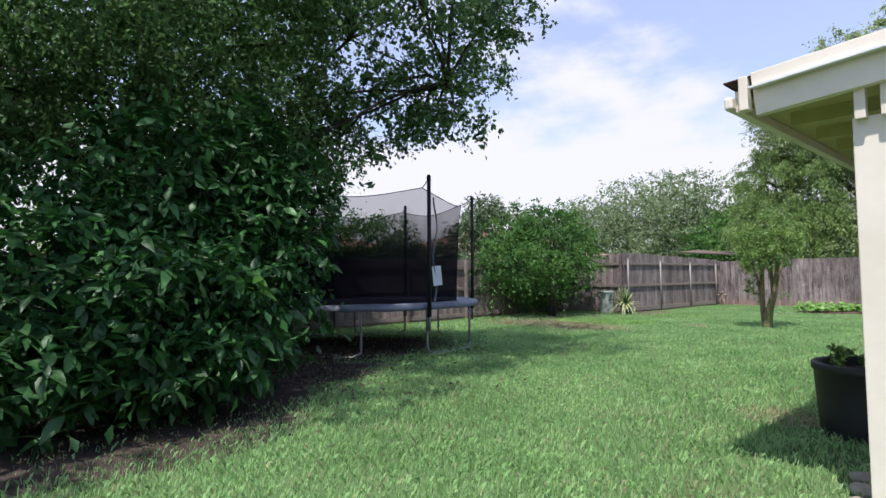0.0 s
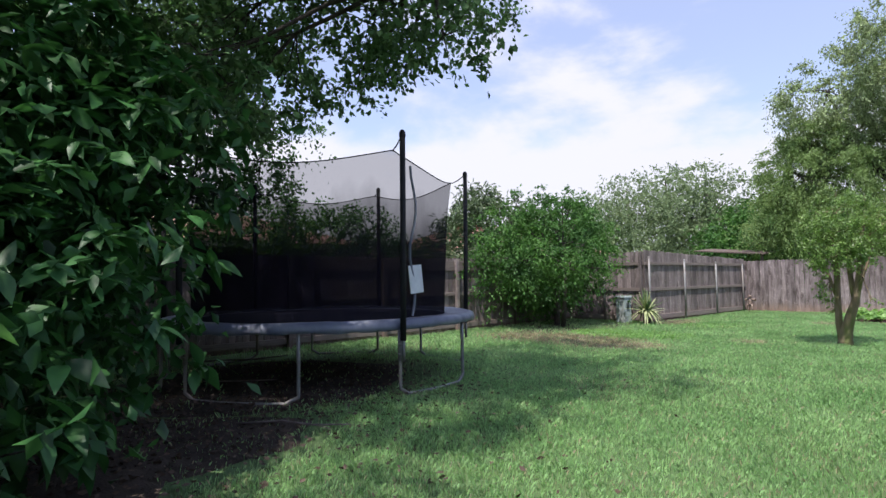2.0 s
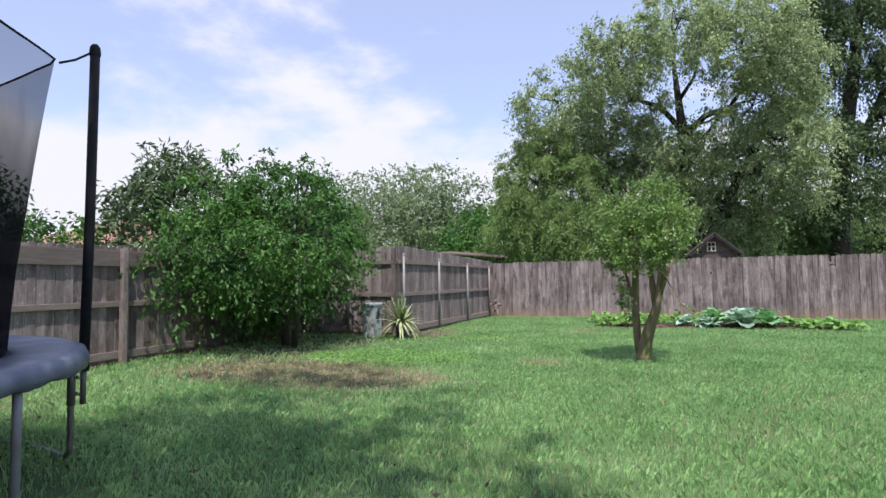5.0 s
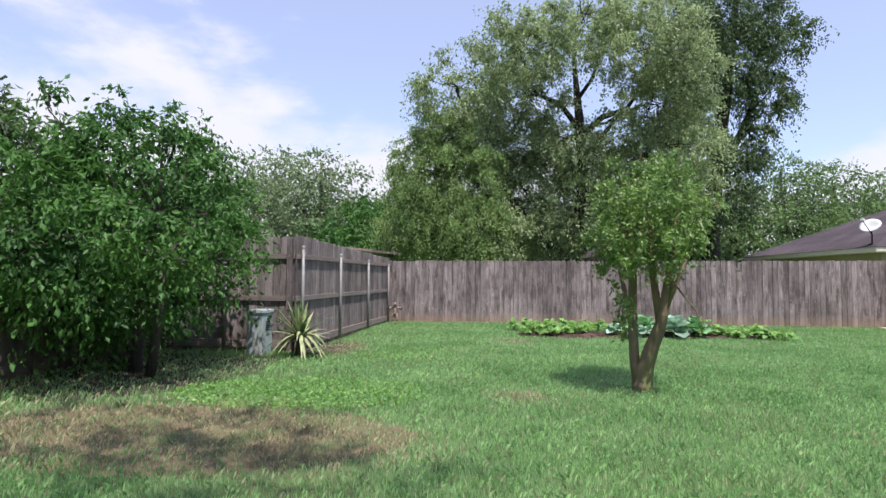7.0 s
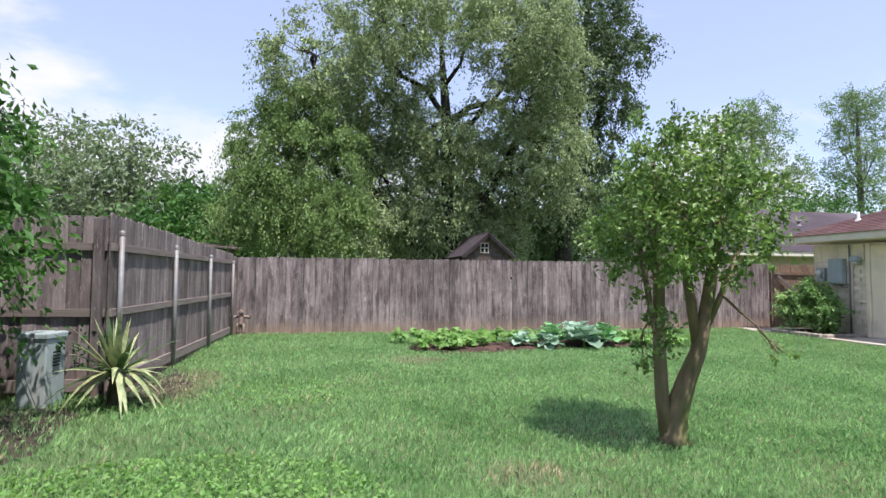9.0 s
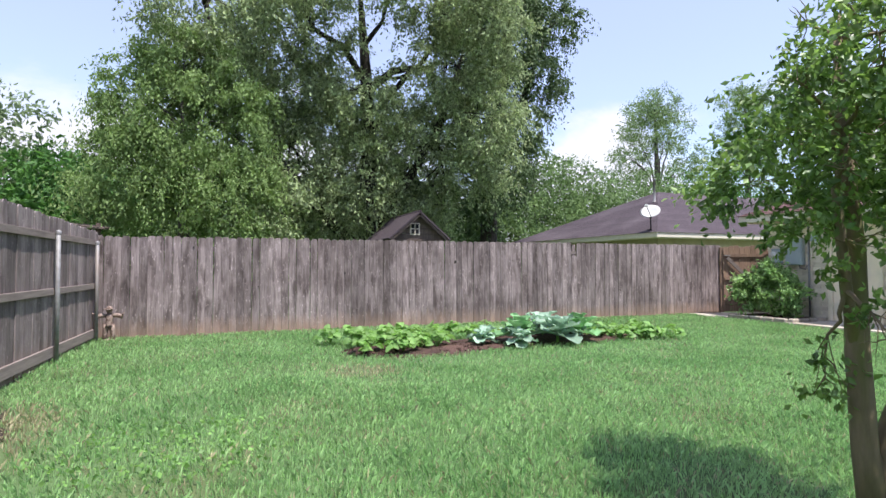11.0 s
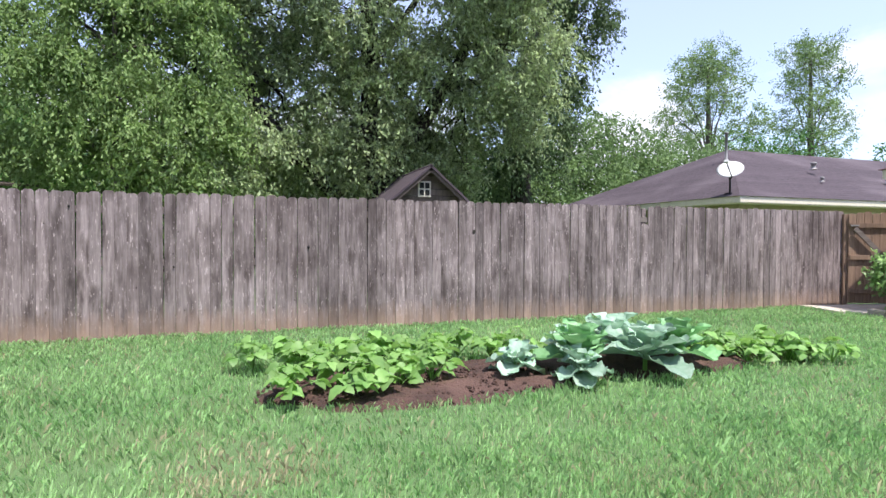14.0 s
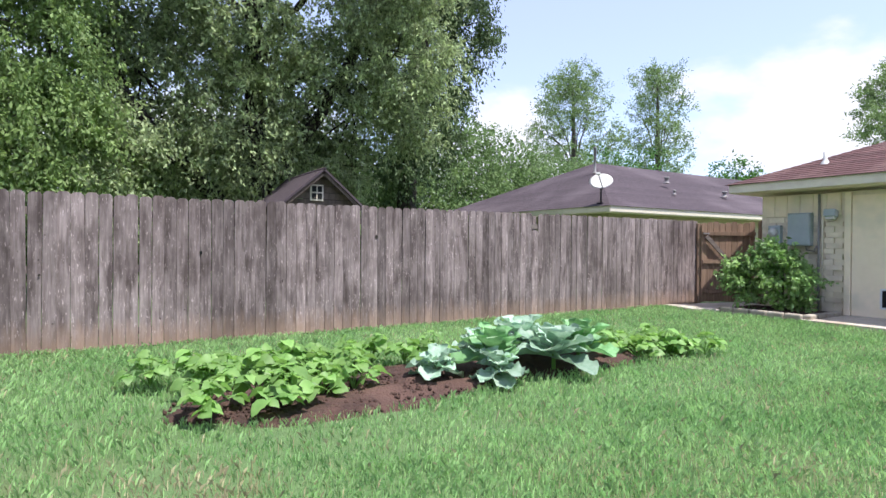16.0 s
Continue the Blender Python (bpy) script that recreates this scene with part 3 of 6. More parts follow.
# ---- our house ----
def roof_plane(bm, corners, rows, t=0.012):
    """Lapped shingle courses over a sloping quad: corners eave_a, eave_b, ridge_b, ridge_a."""
    a, b, c, d = [Vector(p) for p in corners]
    nrm = (b - a).cross(d - a).normalized()
    if nrm.z < 0:
        nrm = -nrm
    for i in range(rows):
        f0, f1 = i / rows, (i + 1.12) / rows
        p = [a.lerp(d, f0), b.lerp(c, f0), b.lerp(c, min(f1, 1)), a.lerp(d, min(f1, 1))]
        lo = nrm * t
        v = [bm.verts.new(q) for q in (p[0] + lo, p[1] + lo, p[2] + nrm * 0.002, p[3] + nrm * 0.002, p[0], p[1])]
        bm.faces.new((v[0], v[1], v[2], v[3]))
        bm.faces.new((v[4], v[5], v[1], v[0]))
    return bm


def wall_box(name, size, at, material, label):
    ob = part(name, bm_box(size, at), material, None)
    return tagged(ob, label, "wall", kind="structure")


def our_house():
    X = 7.12
    base = wall_box("wall_west", (0.2, 31.0, 2.36), (X + 0.1 + 0.05, 8.48, 1.18), M["mortar"], "painted cream brick house wall with mortar joints")
    wall_box("wall_north", (6.0, 0.2, 2.36), (X + 3.2, 23.88, 1.18), M["cream"], "cream end wall of the house")
    # upper siding band over the brick
    for i in range(16):
        y = 23.85 - 0.24 * i
        if 21.3 < y < 22.45:
            continue
        part("siding_board", bm_box((0.03, 0.232, 0.42), (X + 0.03, y - 0.02, 2.14), bevel=0.004), M["cream"], base)
    d = thing("door_1", (X + 0.03, 21.85, 0.08), "flat cream painted door panel with a small pet door", "door", kind="structure")
    part("panel", bm_box((0.05, 0.94, 2.2), (0, 0, 1.1), bevel=0.004), M["cream"], d)
    for y in (-0.53, 0.53):
        part("jamb", bm_box((0.1, 0.1, 2.26), (-0.01, y, 1.13), bevel=0.004), M["cream"], d)
    part("threshold", bm_box((0.2, 1.0, 0.06), (-0.05, 0, -0.03), bevel=0.005), M["conc"], d)
    pd = thing("pet_door", (X - 0.01, 21.73, 0.24), "small pet door with white frame and dark flap", "pet door")
    for dy in (-0.12, 0.12):
        part("frame", bm_box((0.025, 0.03, 0.36), (0, dy, 0.18), bevel=0.003), M["white"], pd)
    for z in (0.015, 0.345):
        part("frame", bm_box((0.025, 0.21, 0.03), (0, 0, z), bevel=0.003), M["white"], pd)
    part("flap", bm_box((0.008, 0.208, 0.298), (0.0, 0, 0.18)), M["dark"], pd, "black rubber flap")
    # electric gear
    e = thing("electric_box", (X - 0.06, 23.18, 1.35), "blue-grey metal electrical cabinet on the brick wall", "electrical box")
    part("case", bm_box((0.13, 0.42, 0.64), (0, 0, 0.32), bevel=0.008), M["bluebox"], e)
    part("cover", bm_box((0.02, 0.39, 0.6), (-0.075, 0, 0.32), bevel=0.006), M["bluebox"], e)
    part("conduit", bm_tube([(0.0, -0.1, 0.02), (0.0, -0.12, -0.08), (0.0, -0.25, -0.1), (0, -0.3, 0.0)], 0.018, 8), M["galv"], e, smooth=True)
    m = thing("electric_meter", (X - 0.05, 23.66, 1.42), "round glass electric meter on a grey base", "meter")
    part("case", bm_box((0.1, 0.24, 0.36), (0, 0, 0.16), bevel=0.008), M["bluebox"], m)
    prof = [(0.0, 0.0), (0.085, 0.0), (0.085, 0.06), (0.07, 0.1), (0.0, 0.115)]
    bm, _ = bm_lathe(prof, 20)
    bmesh.ops.transform(bm, matrix=pose(-0.05, 0, 0.2, 0, -90, 0), verts=bm.verts)
    part("dial", bm, M["dish"], m, "round meter under a clear dome", smooth=True)
    c = thing("conduit", (X - 0.03, 22.86, 0), "thin grey metal pipes running up the wall", "pipe")
    part("pipe", bm_tube([(0, 0, 0.03), (0, 0, 2.34)], 0.022, 10), M["galv"], c, smooth=True)
    part("pipe", bm_tube([(0, -0.06, 0.03), (0, -0.06, 1.9), (0, -0.12, 2.0), (0, -0.2, 2.0)], 0.016, 8), M["trimp"], c, smooth=True)
    fl = thing("flood_light", (X - 0.02, 22.62, 1.96), "small grey wall lamp", "lamp")
    part("back_plate", bm_box((0.03, 0.12, 0.12), (0, 0, 0), bevel=0.006), M["galv"], fl)
    part("shade", bm_box((0.16, 0.2, 0.14), (-0.1, 0, 0.0), (0, 12, 0), bevel=0.02), M["bluebox"], fl, "grey metal lamp head")
    part("lens", bm_box((0.12, 0.15, 0.05), (-0.1, 0, -0.09), (0, 12, 0), bevel=0.01), M["dish"], fl)
    # hose
    h = thing("garden_hose", (X - 0.05, 20.88, 0), "coiled black garden hose hung on the brick wall", "hose")
    part("hook", bm_box((0.12, 0.16, 0.05), (0.0, 0, 0.98), bevel=0.01), M["galv"], h)
    rng = random.Random(4)
    pts = []
    for i in range(7 * 28):
        a = 2 * math.pi * i / 28
        k = i // 28
        pts.append((-0.03 - 0.018 * (k % 3), math.sin(a) * (0.25 + 0.03 * math.sin(k * 2.1)), 0.53 + math.cos(a) * (0.46 - 0.012 * k) + (0.04 * math.sin(k * 1.3) if math.cos(a) < 0 else 0)))
    part("coil", bm_tube(pts, 0.014, 6), M["hose"], h, smooth=True)
    # roof
    z0 = 2.5
    r = tagged(part("roof", bm_box((6.4, 31.2, 0.03), (X + 2.75, 8.76, z0 - 0.06)), M["cream"], None), "cream boxed eave under the roof of the house", "roof", kind="structure")
    part("fascia", bm_box((0.03, 31.2, 0.17), (6.63, 8.78, z0 + 0.02), bevel=0.004), M["trimp"], r, "pale painted fascia board")
    part("fascia", bm_box((6.0, 0.03, 0.17), (9.65, 24.37, z0 + 0.02), bevel=0.004), M["trimp"], r, "pale painted fascia board")
    part("shingles", roof_plane(bmesh.new(), [(6.57, -7, z0 + 0.1), (6.57, 24.43, z0 + 0.1), (10.6, 20.4, z0 + 1.72), (10.6, -7, z0 + 1.72)], 32), M["shingle_r"], r, "red-brown asphalt shingles")
    part("shingles", roof_plane(bmesh.new(), [(6.57, 24.43, z0 + 0.1), (14.63, 24.43, z0 + 0.1), (10.61, 20.4, z0 + 1.72), (10.6, 20.4, z0 + 1.72)], 32), M["shingle_r"], r, "red-brown asphalt shingles")
    part("shingles", roof_plane(bmesh.new(), [(14.63, 24.43, z0 + 0.1), (14.63, -7, z0 + 0.1), (10.6, -7, z0 + 1.72), (10.6, 20.4, z0 + 1.72)], 20), M["shingle_r"], r)
    v, _ = bm_lathe([(0.09, 0.0), (0.06, 0.06), (0.035, 0.1), (0.035, 0.24), (0.0, 0.25)], 12)
    vt = part("roof_vent", v, M["dish"], None, smooth=True, loc=(7.5, 22.95, 2.95))
    tagged(vt, "small pale plumbing vent on red-brown shingles", "roof vent")
    return base


def bricks(base):
    rng = random.Random(8)
    meshes = []
    for k in range(6):
        bm = bm_box((0.035, 0.29 + rng.uniform(-0.006, 0.006), 0.092), bevel=0)
        for v in bm.verts:
            v.co += Vector((rng.uniform(-0.004, 0.004), rng.uniform(-0.003, 0.003), rng.uniform(-0.003, 0.003)))
        me = bpy.data.meshes.new("brick")
        bm.to_mesh(me)
        bm.free()
        meshes.append(me)
    for row in range(18):
        for k in range(13):
            y = 23.82 - k * 0.3 - (0.15 if row % 2 else 0)
            if 21.18 < y < 22.52:
                continue
            part("brick", meshes[rng.randrange(6)], M["brick"], base, loc=(7.155 + rng.uniform(-0.003, 0.003), y, 0.13 + row * 0.102))


def patio():
    z = 2.36
    r = tagged(part("patio_roof", bm_box((6.3, 6.6, 0.025), (3.78, 7.42, z + 0.0)), M["soffit"], None), "pale patio roof with olive boarded underside", "roof", kind="structure")
    part("fascia", bm_box((0.035, 6.6, 0.13), (0.61, 7.4, z - 0.005), bevel=0.004), M["trimp"], r, "pale painted eave board")
    # sloping rake: two stepped boards
    part("rake_board", bm_box((3.2, 0.035, 0.09), (2.3, 4.06, z + 0.215), (0, -4.6, 0), bevel=0.004), M["trimp"], r, "pale upper rake board")
    part("rake_board", bm_box((3.2, 0.06, 0.16), (2.3, 4.11, z + 0.095), (0, -4.6, 0), bevel=0.004), M["trimp"], r, "pale lower rake board")
    part("drip_edge", bm_box((3.22, 0.03, 0.012), (2.3, 4.035, z + 0.172), (0, -4.6, 0)), M["white"], r, "thin white metal edge")
    part("gutter", bm_box((0.05, 6.65, 0.075), (0.575, 7.36, z - 0.02), bevel=0.012), M["trimp"], r, "pale painted eave gutter")
    part("corner_block", bm_box((0.05, 0.07, 0.2), (0.66, 4.07, z + 0.02), bevel=0.004), M["trimp"], r)
    for i in range(11):
        part("rafter", bm_box((5.9, 0.045, 0.09), (3.7, 4.6 + 0.55 * i, z - 0.055), bevel=0.004), M["soffit"], r)
    part("shingles", roof_plane(bmesh.new(), [(0.55, 4.045, z + 0.1), (0.55, 10.7, z + 0.1), (7.1, 10.7, z + 0.63), (7.1, 4.045, z + 0.63)], 30), M["shingle_r"], r)
    p = thing("patio_post", (1.28, 4.28, 0), "square pale painted patio post with blocks at its top", "post")
    part("shaft", bm_box((0.26, 0.2, 2.15), (0, 0, 1.075), bevel=0.006), M["trimp"], p)
    for dx in (-0.083, 0.03):
        part("block", bm_box((0.05, 0.06, 0.17), (dx, -0.125, 2.215), bevel=0.004), M["trimp"], p)
    part("beam", bm_box((5.6, 0.1, 0.13), (2.9, 0.02, 2.225), bevel=0.004), M["trimp"], p)
    slab = part("patio_slab", bm_box((5.7, 6.4, 0.1), (4.1, 7.95, 0.02), bevel=0.01), M["conc"], None)
    tagged(slab, "plain concrete patio slab", "patio", kind="structure")
    st = random.Random(3)
    for i, (x, y) in enumerate([(1.02, 4.62), (1.08, 4.38), (1.05, 4.12), (0.98, 4.85)]):
        bm = bmesh.new()
        bmesh.ops.create_icosphere(bm, subdivisions=2, radius=0.065)
        for v in bm.verts:
            v.co = Vector((v.co.x * 1.2, v.co.y, v.co.z * 0.65)) * (1 + 0.25 * noise.noise(v.co * 9 + Vector((i, 0, 0))))
        tagged(part("edging_stone", bm, M["stone"], None, smooth=True, loc=(x, y, 0.04)), "rough brown stone beside the post", "stone", group="stones by the post")
    pl = thing("planter", (0.84, 6.2, -0.04), "large charcoal planter with rounded rim and a small plant", "planter")
    bm, rings = bm_lathe([(0.0, 0.02), (0.38, 0.0), (0.405, 0.04), (0.425, 0.3), (0.44, 0.56), (0.455, 0.57), (0.455, 0.62), (0.44, 0.63), (0.39, 0.62), (0.38, 0.52), (0.0, 0.52)], 40)
    part("pot", bm, M["planter"], pl, smooth=True)
    bm, _ = bm_lathe([(0.0, 0.56), (0.2, 0.57), (0.378, 0.55)], 24)
    part("soil", bm, M["soil"], pl)
    rng = np.random.default_rng(5)
    pts, outs = cloud([(-0.15, 0, 0.64, 0.18, 0.18, 0.1), (0.1, 0.05, 0.62, 0.15, 0.15, 0.08)], 500, rng, 40, 0.05)
    part("plant", leaves_mesh("plant", pts, outs, 0.05, 0.6, 0.1, 0.6, rng), M["leaf_myrtle"], pl, "low green plant", kind="stuff")


patio()
BASE_WALL = our_house()
gate()
walkway = part("walk", bm_box((1.25, 21.5, 0.08), (6.48, 14.4, 0.02), bevel=0.01), M["conc"], None)
tagged(walkway, "tan concrete walk along the house", "path", kind="structure")
slab2 = part("walk", bm_box((2.2, 0.9, 0.08), (6.85, 24.7, 0.016), (0, 0, -12), bevel=0.01), M["conc"], None)
tagged(slab2, "tan concrete pad in front of the gate", "path", kind="structure")


def planting_bed():
    b = thing("planting_bed", (6.5, 23.3, 0), "shrub bed edged with pale stones beside the house", "garden bed")
    part("soil", bm_box((1.1, 1.5, 0.12), (0, 0, 0.06), bevel=0.02), M["soil"], b)
    rng = random.Random(6)
    n = 0
    for (x0, y0, x1, y1, k) in ((-0.6, 0.8, -0.6, -0.75, 5), (-0.6, -0.8, 0.55, -0.8, 4)):
        for i in range(k):
            t = (i + 0.5) / k
            bm = bm_box((0.14, abs(y1 - y0) / k * 0.95, 0.13) if x0 == x1 else ((x1 - x0) / k * 0.95, 0.14, 0.13), (0, 0, 0), (0, 0, rng.uniform(-3, 3)), bevel=0.03)
            part("edging_stone", bm, M["stone"], b, loc=(x0 + (x1 - x0) * t, y0 + (y1 - y0) * t, 0.075))
            n += 1


planting_bed()


# ---- trampoline ----
def trampoline():
    cx, cy, R = -7.75, 7.25, 2.2
    t = thing("trampoline", (cx, cy, 0), "large round trampoline with black safety net and faded blue-grey pad", "trampoline")
    PH = math.radians(-8)
    P = lambda a, r, z: (r * math.cos(a), r * math.sin(a), z)
    ring = [P(2 * math.pi * k / 72, R - 0.05, 0.83) for k in range(73)]
    part("frame", bm_tube(ring, 0.022, 8, cap=False), M["galv"], t, "galvanised round steel frame", smooth=True)
    bm, _ = bm_lathe([(R - 0.38, 0.86), (R - 0.34, 0.885), (R - 0.05, 0.9), (R + 0.02, 0.88), (R + 0.04, 0.83), (R + 0.035, 0.785), (R + 0.02, 0.78), (R + 0.02, 0.82), (R - 0.03, 0.86), (R - 0.34, 0.865)], 144)
    for v in bm.verts:
        a = math.atan2(v.co.y, v.co.x)
        v.co.z += 0.008 * noise.noise(Vector((math.cos(a) * 7, math.sin(a) * 7, v.co.z * 9))) + 0.012 * noise.noise(Vector((math.cos(a) * 3, math.sin(a) * 3, 2)))
        if v.co.z < 0.8:
            v.co.z += 0.025 * noise.noise(Vector((math.cos(a) * 12, math.sin(a) * 12, 5)))
    part("pad", bm, M["pad"], t, "faded blue-grey vinyl edge pad", smooth=True)
    bm, _ = bm_lathe([(0.0, 0.83), (0.6, 0.835), (1.3, 0.845), (R - 0.36, 0.86)], 72)
    part("mat", bm, M["tmat"], t, "dark woven jumping mat", smooth=True)
    poles = [-77, -8, 66, 122, 180, 232]
    for k in poles:
        a0, a1 = math.radians(k), math.radians(k + (38.5 if k == -77 else 32))
        r = R
        p = [P(a0, r, 0.82), P(a0, r, 0.5), P(a0, r, 0.13)]
        n = 10
        for i in range(n + 1):
            f = i / n
            a = a0 + (a1 - a0) * f
            e = min(f, 1 - f)
            p.append(P(a, r, 0.025 + 0.07 * max(0, 1 - e * 9) ** 2))
        p += [P(a1, r, 0.13), P(a1, r, 0.5), P(a1, r, 0.82)]
        part("leg", bm_tube(p, 0.021, 10), M["galv"], t, "galvanised tube leg bent along the ground", smooth=True)
        part("leg_sleeve", bm_tube([P(a0, r, 0.42), P(a0, r, 0.8)], 0.027, 10), M["galv"], t, smooth=True)
        ro = R + 0.075
        part("pole", bm_tube([P(a0, ro, 0.42), P(a0, ro, 0.72)], 0.02, 10), M["galv"], t, "galvanised lower end of the net pole", smooth=True)
        part("pole_sleeve", bm_tube([P(a0, ro, 0.66), P(a0, ro + 0.02, 1.8), P(a0, ro + 0.03, 3.04)], [0.036, 0.035, 0.034], 12), M["black"], t, "black foam-covered net pole", smooth=True)
        cap, _ = bm_lathe([(0.036, 3.03), (0.04, 3.06), (0.036, 3.1), (0.02, 3.125), (0, 3.13)], 12, at=P(a0, ro + 0.03, 0)[:2])
        part("cap", cap, M["black"], t, smooth=True)
        part("strap", bm_tube([P(a0, ro, 3.05), P(a0, ro - 0.1, 2.97), P(a0, ro - 0.2, 2.92)], 0.009, 6), M["black"], t)
        for z in (0.5, 0.62):
            part("bolt", bm_box((0.02, 0.1, 0.02), P(a0, ro - 0.04, z), (0, 0, math.degrees(a0)), bevel=0.003), M["galv"], t)
    # net
    def top(a):
        g = math.degrees(a) % 360
        g = g - 360 if g >= 283 else g
        k = max(i for i in range(6) if poles[i] <= g + 0.001)
        f = min(max((g - poles[k]) / ((poles + [283])[k + 1] - poles[k]), 0), 1)
        sag = math.sin(math.pi * f)
        return R - 0.12 - 0.28 * sag ** 0.7 * 0.9, 2.93 - 0.16 * sag
    bm = bmesh.new()
    cols = 100
    rows = 9
    grid = []
    for k in range(cols):
        a = 2 * math.pi * k / cols + PH
        rt, zt = top(a)
        col = []
        for j in range(rows):
            f = j / (rows - 1)
            rb = R - 0.4
            r = rb + (rt - rb) * (f ** 1.1) + 0.03 * math.sin(f * math.pi) * noise.noise(Vector((math.cos(a) * 5, math.sin(a) * 5, f * 2)))
            col.append(bm.verts.new(P(a, r, 0.87 + (zt - 0.87) * f)))
        grid.append(col)
    for k in range(cols):
        a, b = grid[k], grid[(k + 1) % cols]
        for j in range(rows - 1):
            bm.faces.new((a[j], b[j], b[j + 1], a[j + 1]))
    net = bpy.data.materials.new("black_netting")
    net.use_nodes = True
    nt = net.node_tree
    bsdf = nt.nodes["Principled BSDF"]
    bsdf.inputs["Base Color"].default_value = (0.007, 0.006, 0.012, 1)
    bsdf.inputs["Roughness"].default_value = 0.9
    bsdf.inputs["Specular IOR Level"].default_value = 0.05
    tr = nt.nodes.new("ShaderNodeBsdfTransparent")
    ms = nt.nodes.new("ShaderNodeMixShader")
    tcn, sepn, net_opacity = nt.nodes.new("ShaderNodeTexCoord"), nt.nodes.new("ShaderNodeSeparateXYZ"), nt.nodes.new("ShaderNodeMapRange")
    folds = nd(nt, "ShaderNodeTexNoise", Scale=3.0, Detail=4.0)
    mpn = nd(nt, "ShaderNodeMapping", Scale=(1, 1, 0.3))
    nt.links.new(tcn.outputs["Object"], mpn.inputs["Vector"])
    nt.links.new(mpn.outputs[0], folds.inputs["Vector"])
    net_height = nt.nodes.new("ShaderNodeMath")          # net opacity grows downwards: deep shade behind the net is put into it
    net_height.operation = "MULTIPLY_ADD"
    net_height.inputs[1].default_value = 0.9
    nt.links.new(tcn.outputs["Object"], sepn.inputs[0])
    nt.links.new(folds.outputs["Fac"], net_height.inputs[0])
    nt.links.new(sepn.outputs["Z"], net_height.inputs[2])
    for kk, vv in (("From Min", 2.2), ("From Max", 2.9), ("To Min", 0.82), ("To Max", 0.48)):
        net_opacity.inputs[kk].default_value = vv
    nt.links.new(net_height.outputs[0], net_opacity.inputs["Value"])
    nt.links.new(net_opacity.outputs[0], ms.inputs[0])
    nt.links.new(tr.outputs[0], ms.inputs[1])
    nt.links.new(bsdf.outputs[0], ms.inputs[2])
    nt.links.new(ms.outputs[0], nt.nodes["Material Output"].inputs["Surface"])
    n_ob = part("net", bm, net, t, "fine black see-through safety net", smooth=True)
    part("net_hem", bm_tube([P(2 * math.pi * k / 100 + PH, *top(2 * math.pi * k / 100 + PH)) for k in range(101)], 0.008, 5, cap=False), M["black"], t, "black hem cord of the net")
    # door zip strip and card
    zp = []
    az = PH + math.radians(12)
    for i in range(14):
        f = i / 13
        rt, zt = top(az)
        a = az + math.radians(1.6) * math.sin(f * 11) + math.radians(2.5) * (1 - f)
        zp.append(P(a, R - 0.385 + (rt - R + 0.4) * f ** 1.1, 0.9 + (zt - 0.95) * f))
    part("zip", bm_tube(zp, 0.017, 6), M["pad"], t, "pale grey wavy zip strip")
    ac = PH + math.radians(15.5)
    part("card", bm_box((0.012, 0.25, 0.36), P(ac, R - 0.345, 1.37), (4, -3, math.degrees(ac)), bevel=0.005), M["white"], t, "white plastic instruction card")
    return t


trampoline()


# ---- utility cabinet, yucca, statue ----
def utility_box():
    u = thing("utility_cabinet", (-8.84, 18.02, 0), "grey-green metal utility cabinet with vine strands", "utility box", rz=-12)
    part("case", bm_box((0.31, 0.31, 0.74), (0, 0, 0.37), bevel=0.012), M["greybox"], u)
    part("lid", bm_box((0.345, 0.345, 0.07), (0, 0, 0.765), bevel=0.015), M["greybox"], u)
    part("hasp", bm_box((0.05, 0.02, 0.04), (0.05, -0.2, 0.73), bevel=0.004), M["galv"], u)
    for i in range(5):
        part("louver", bm_box((0.012, 0.1, 0.014), (0.176, -0.02, 0.45 + 0.035 * i), (0, 30, 0)), M["dark"], u)
    v = thing("vine", (-8.84, 18.02, 0), "thin dark vine strand hanging over the cabinet", "vine")
    part("stem", bm_tube([(-0.14, -0.2, 0.8), (-0.12, -0.185, 0.5), (-0.02, -0.19, 0.22), (0.06, -0.2, 0.02)], 0.004, 5), M["bark"], v)
    part("stem", bm_tube([(0.0, -0.2, 0.8), (0.02, -0.19, 0.6), (0.14, -0.19, 0.72)], 0.004, 5), M["bark"], v)
    rng = np.random.default_rng(3)
    pts, outs = cloud([(0.25, 0.1, 0.75, 0.3, 0.2, 0.15), (0.5, 0.1, 0.55, 0.3, 0.2, 0.2)], 260, rng, 30, 0.08)
    part("foliage", leaves_mesh("foliage", pts, outs, 0.06, 0.6, 0.3, 0.7, rng), M["leaf_bush"], v)


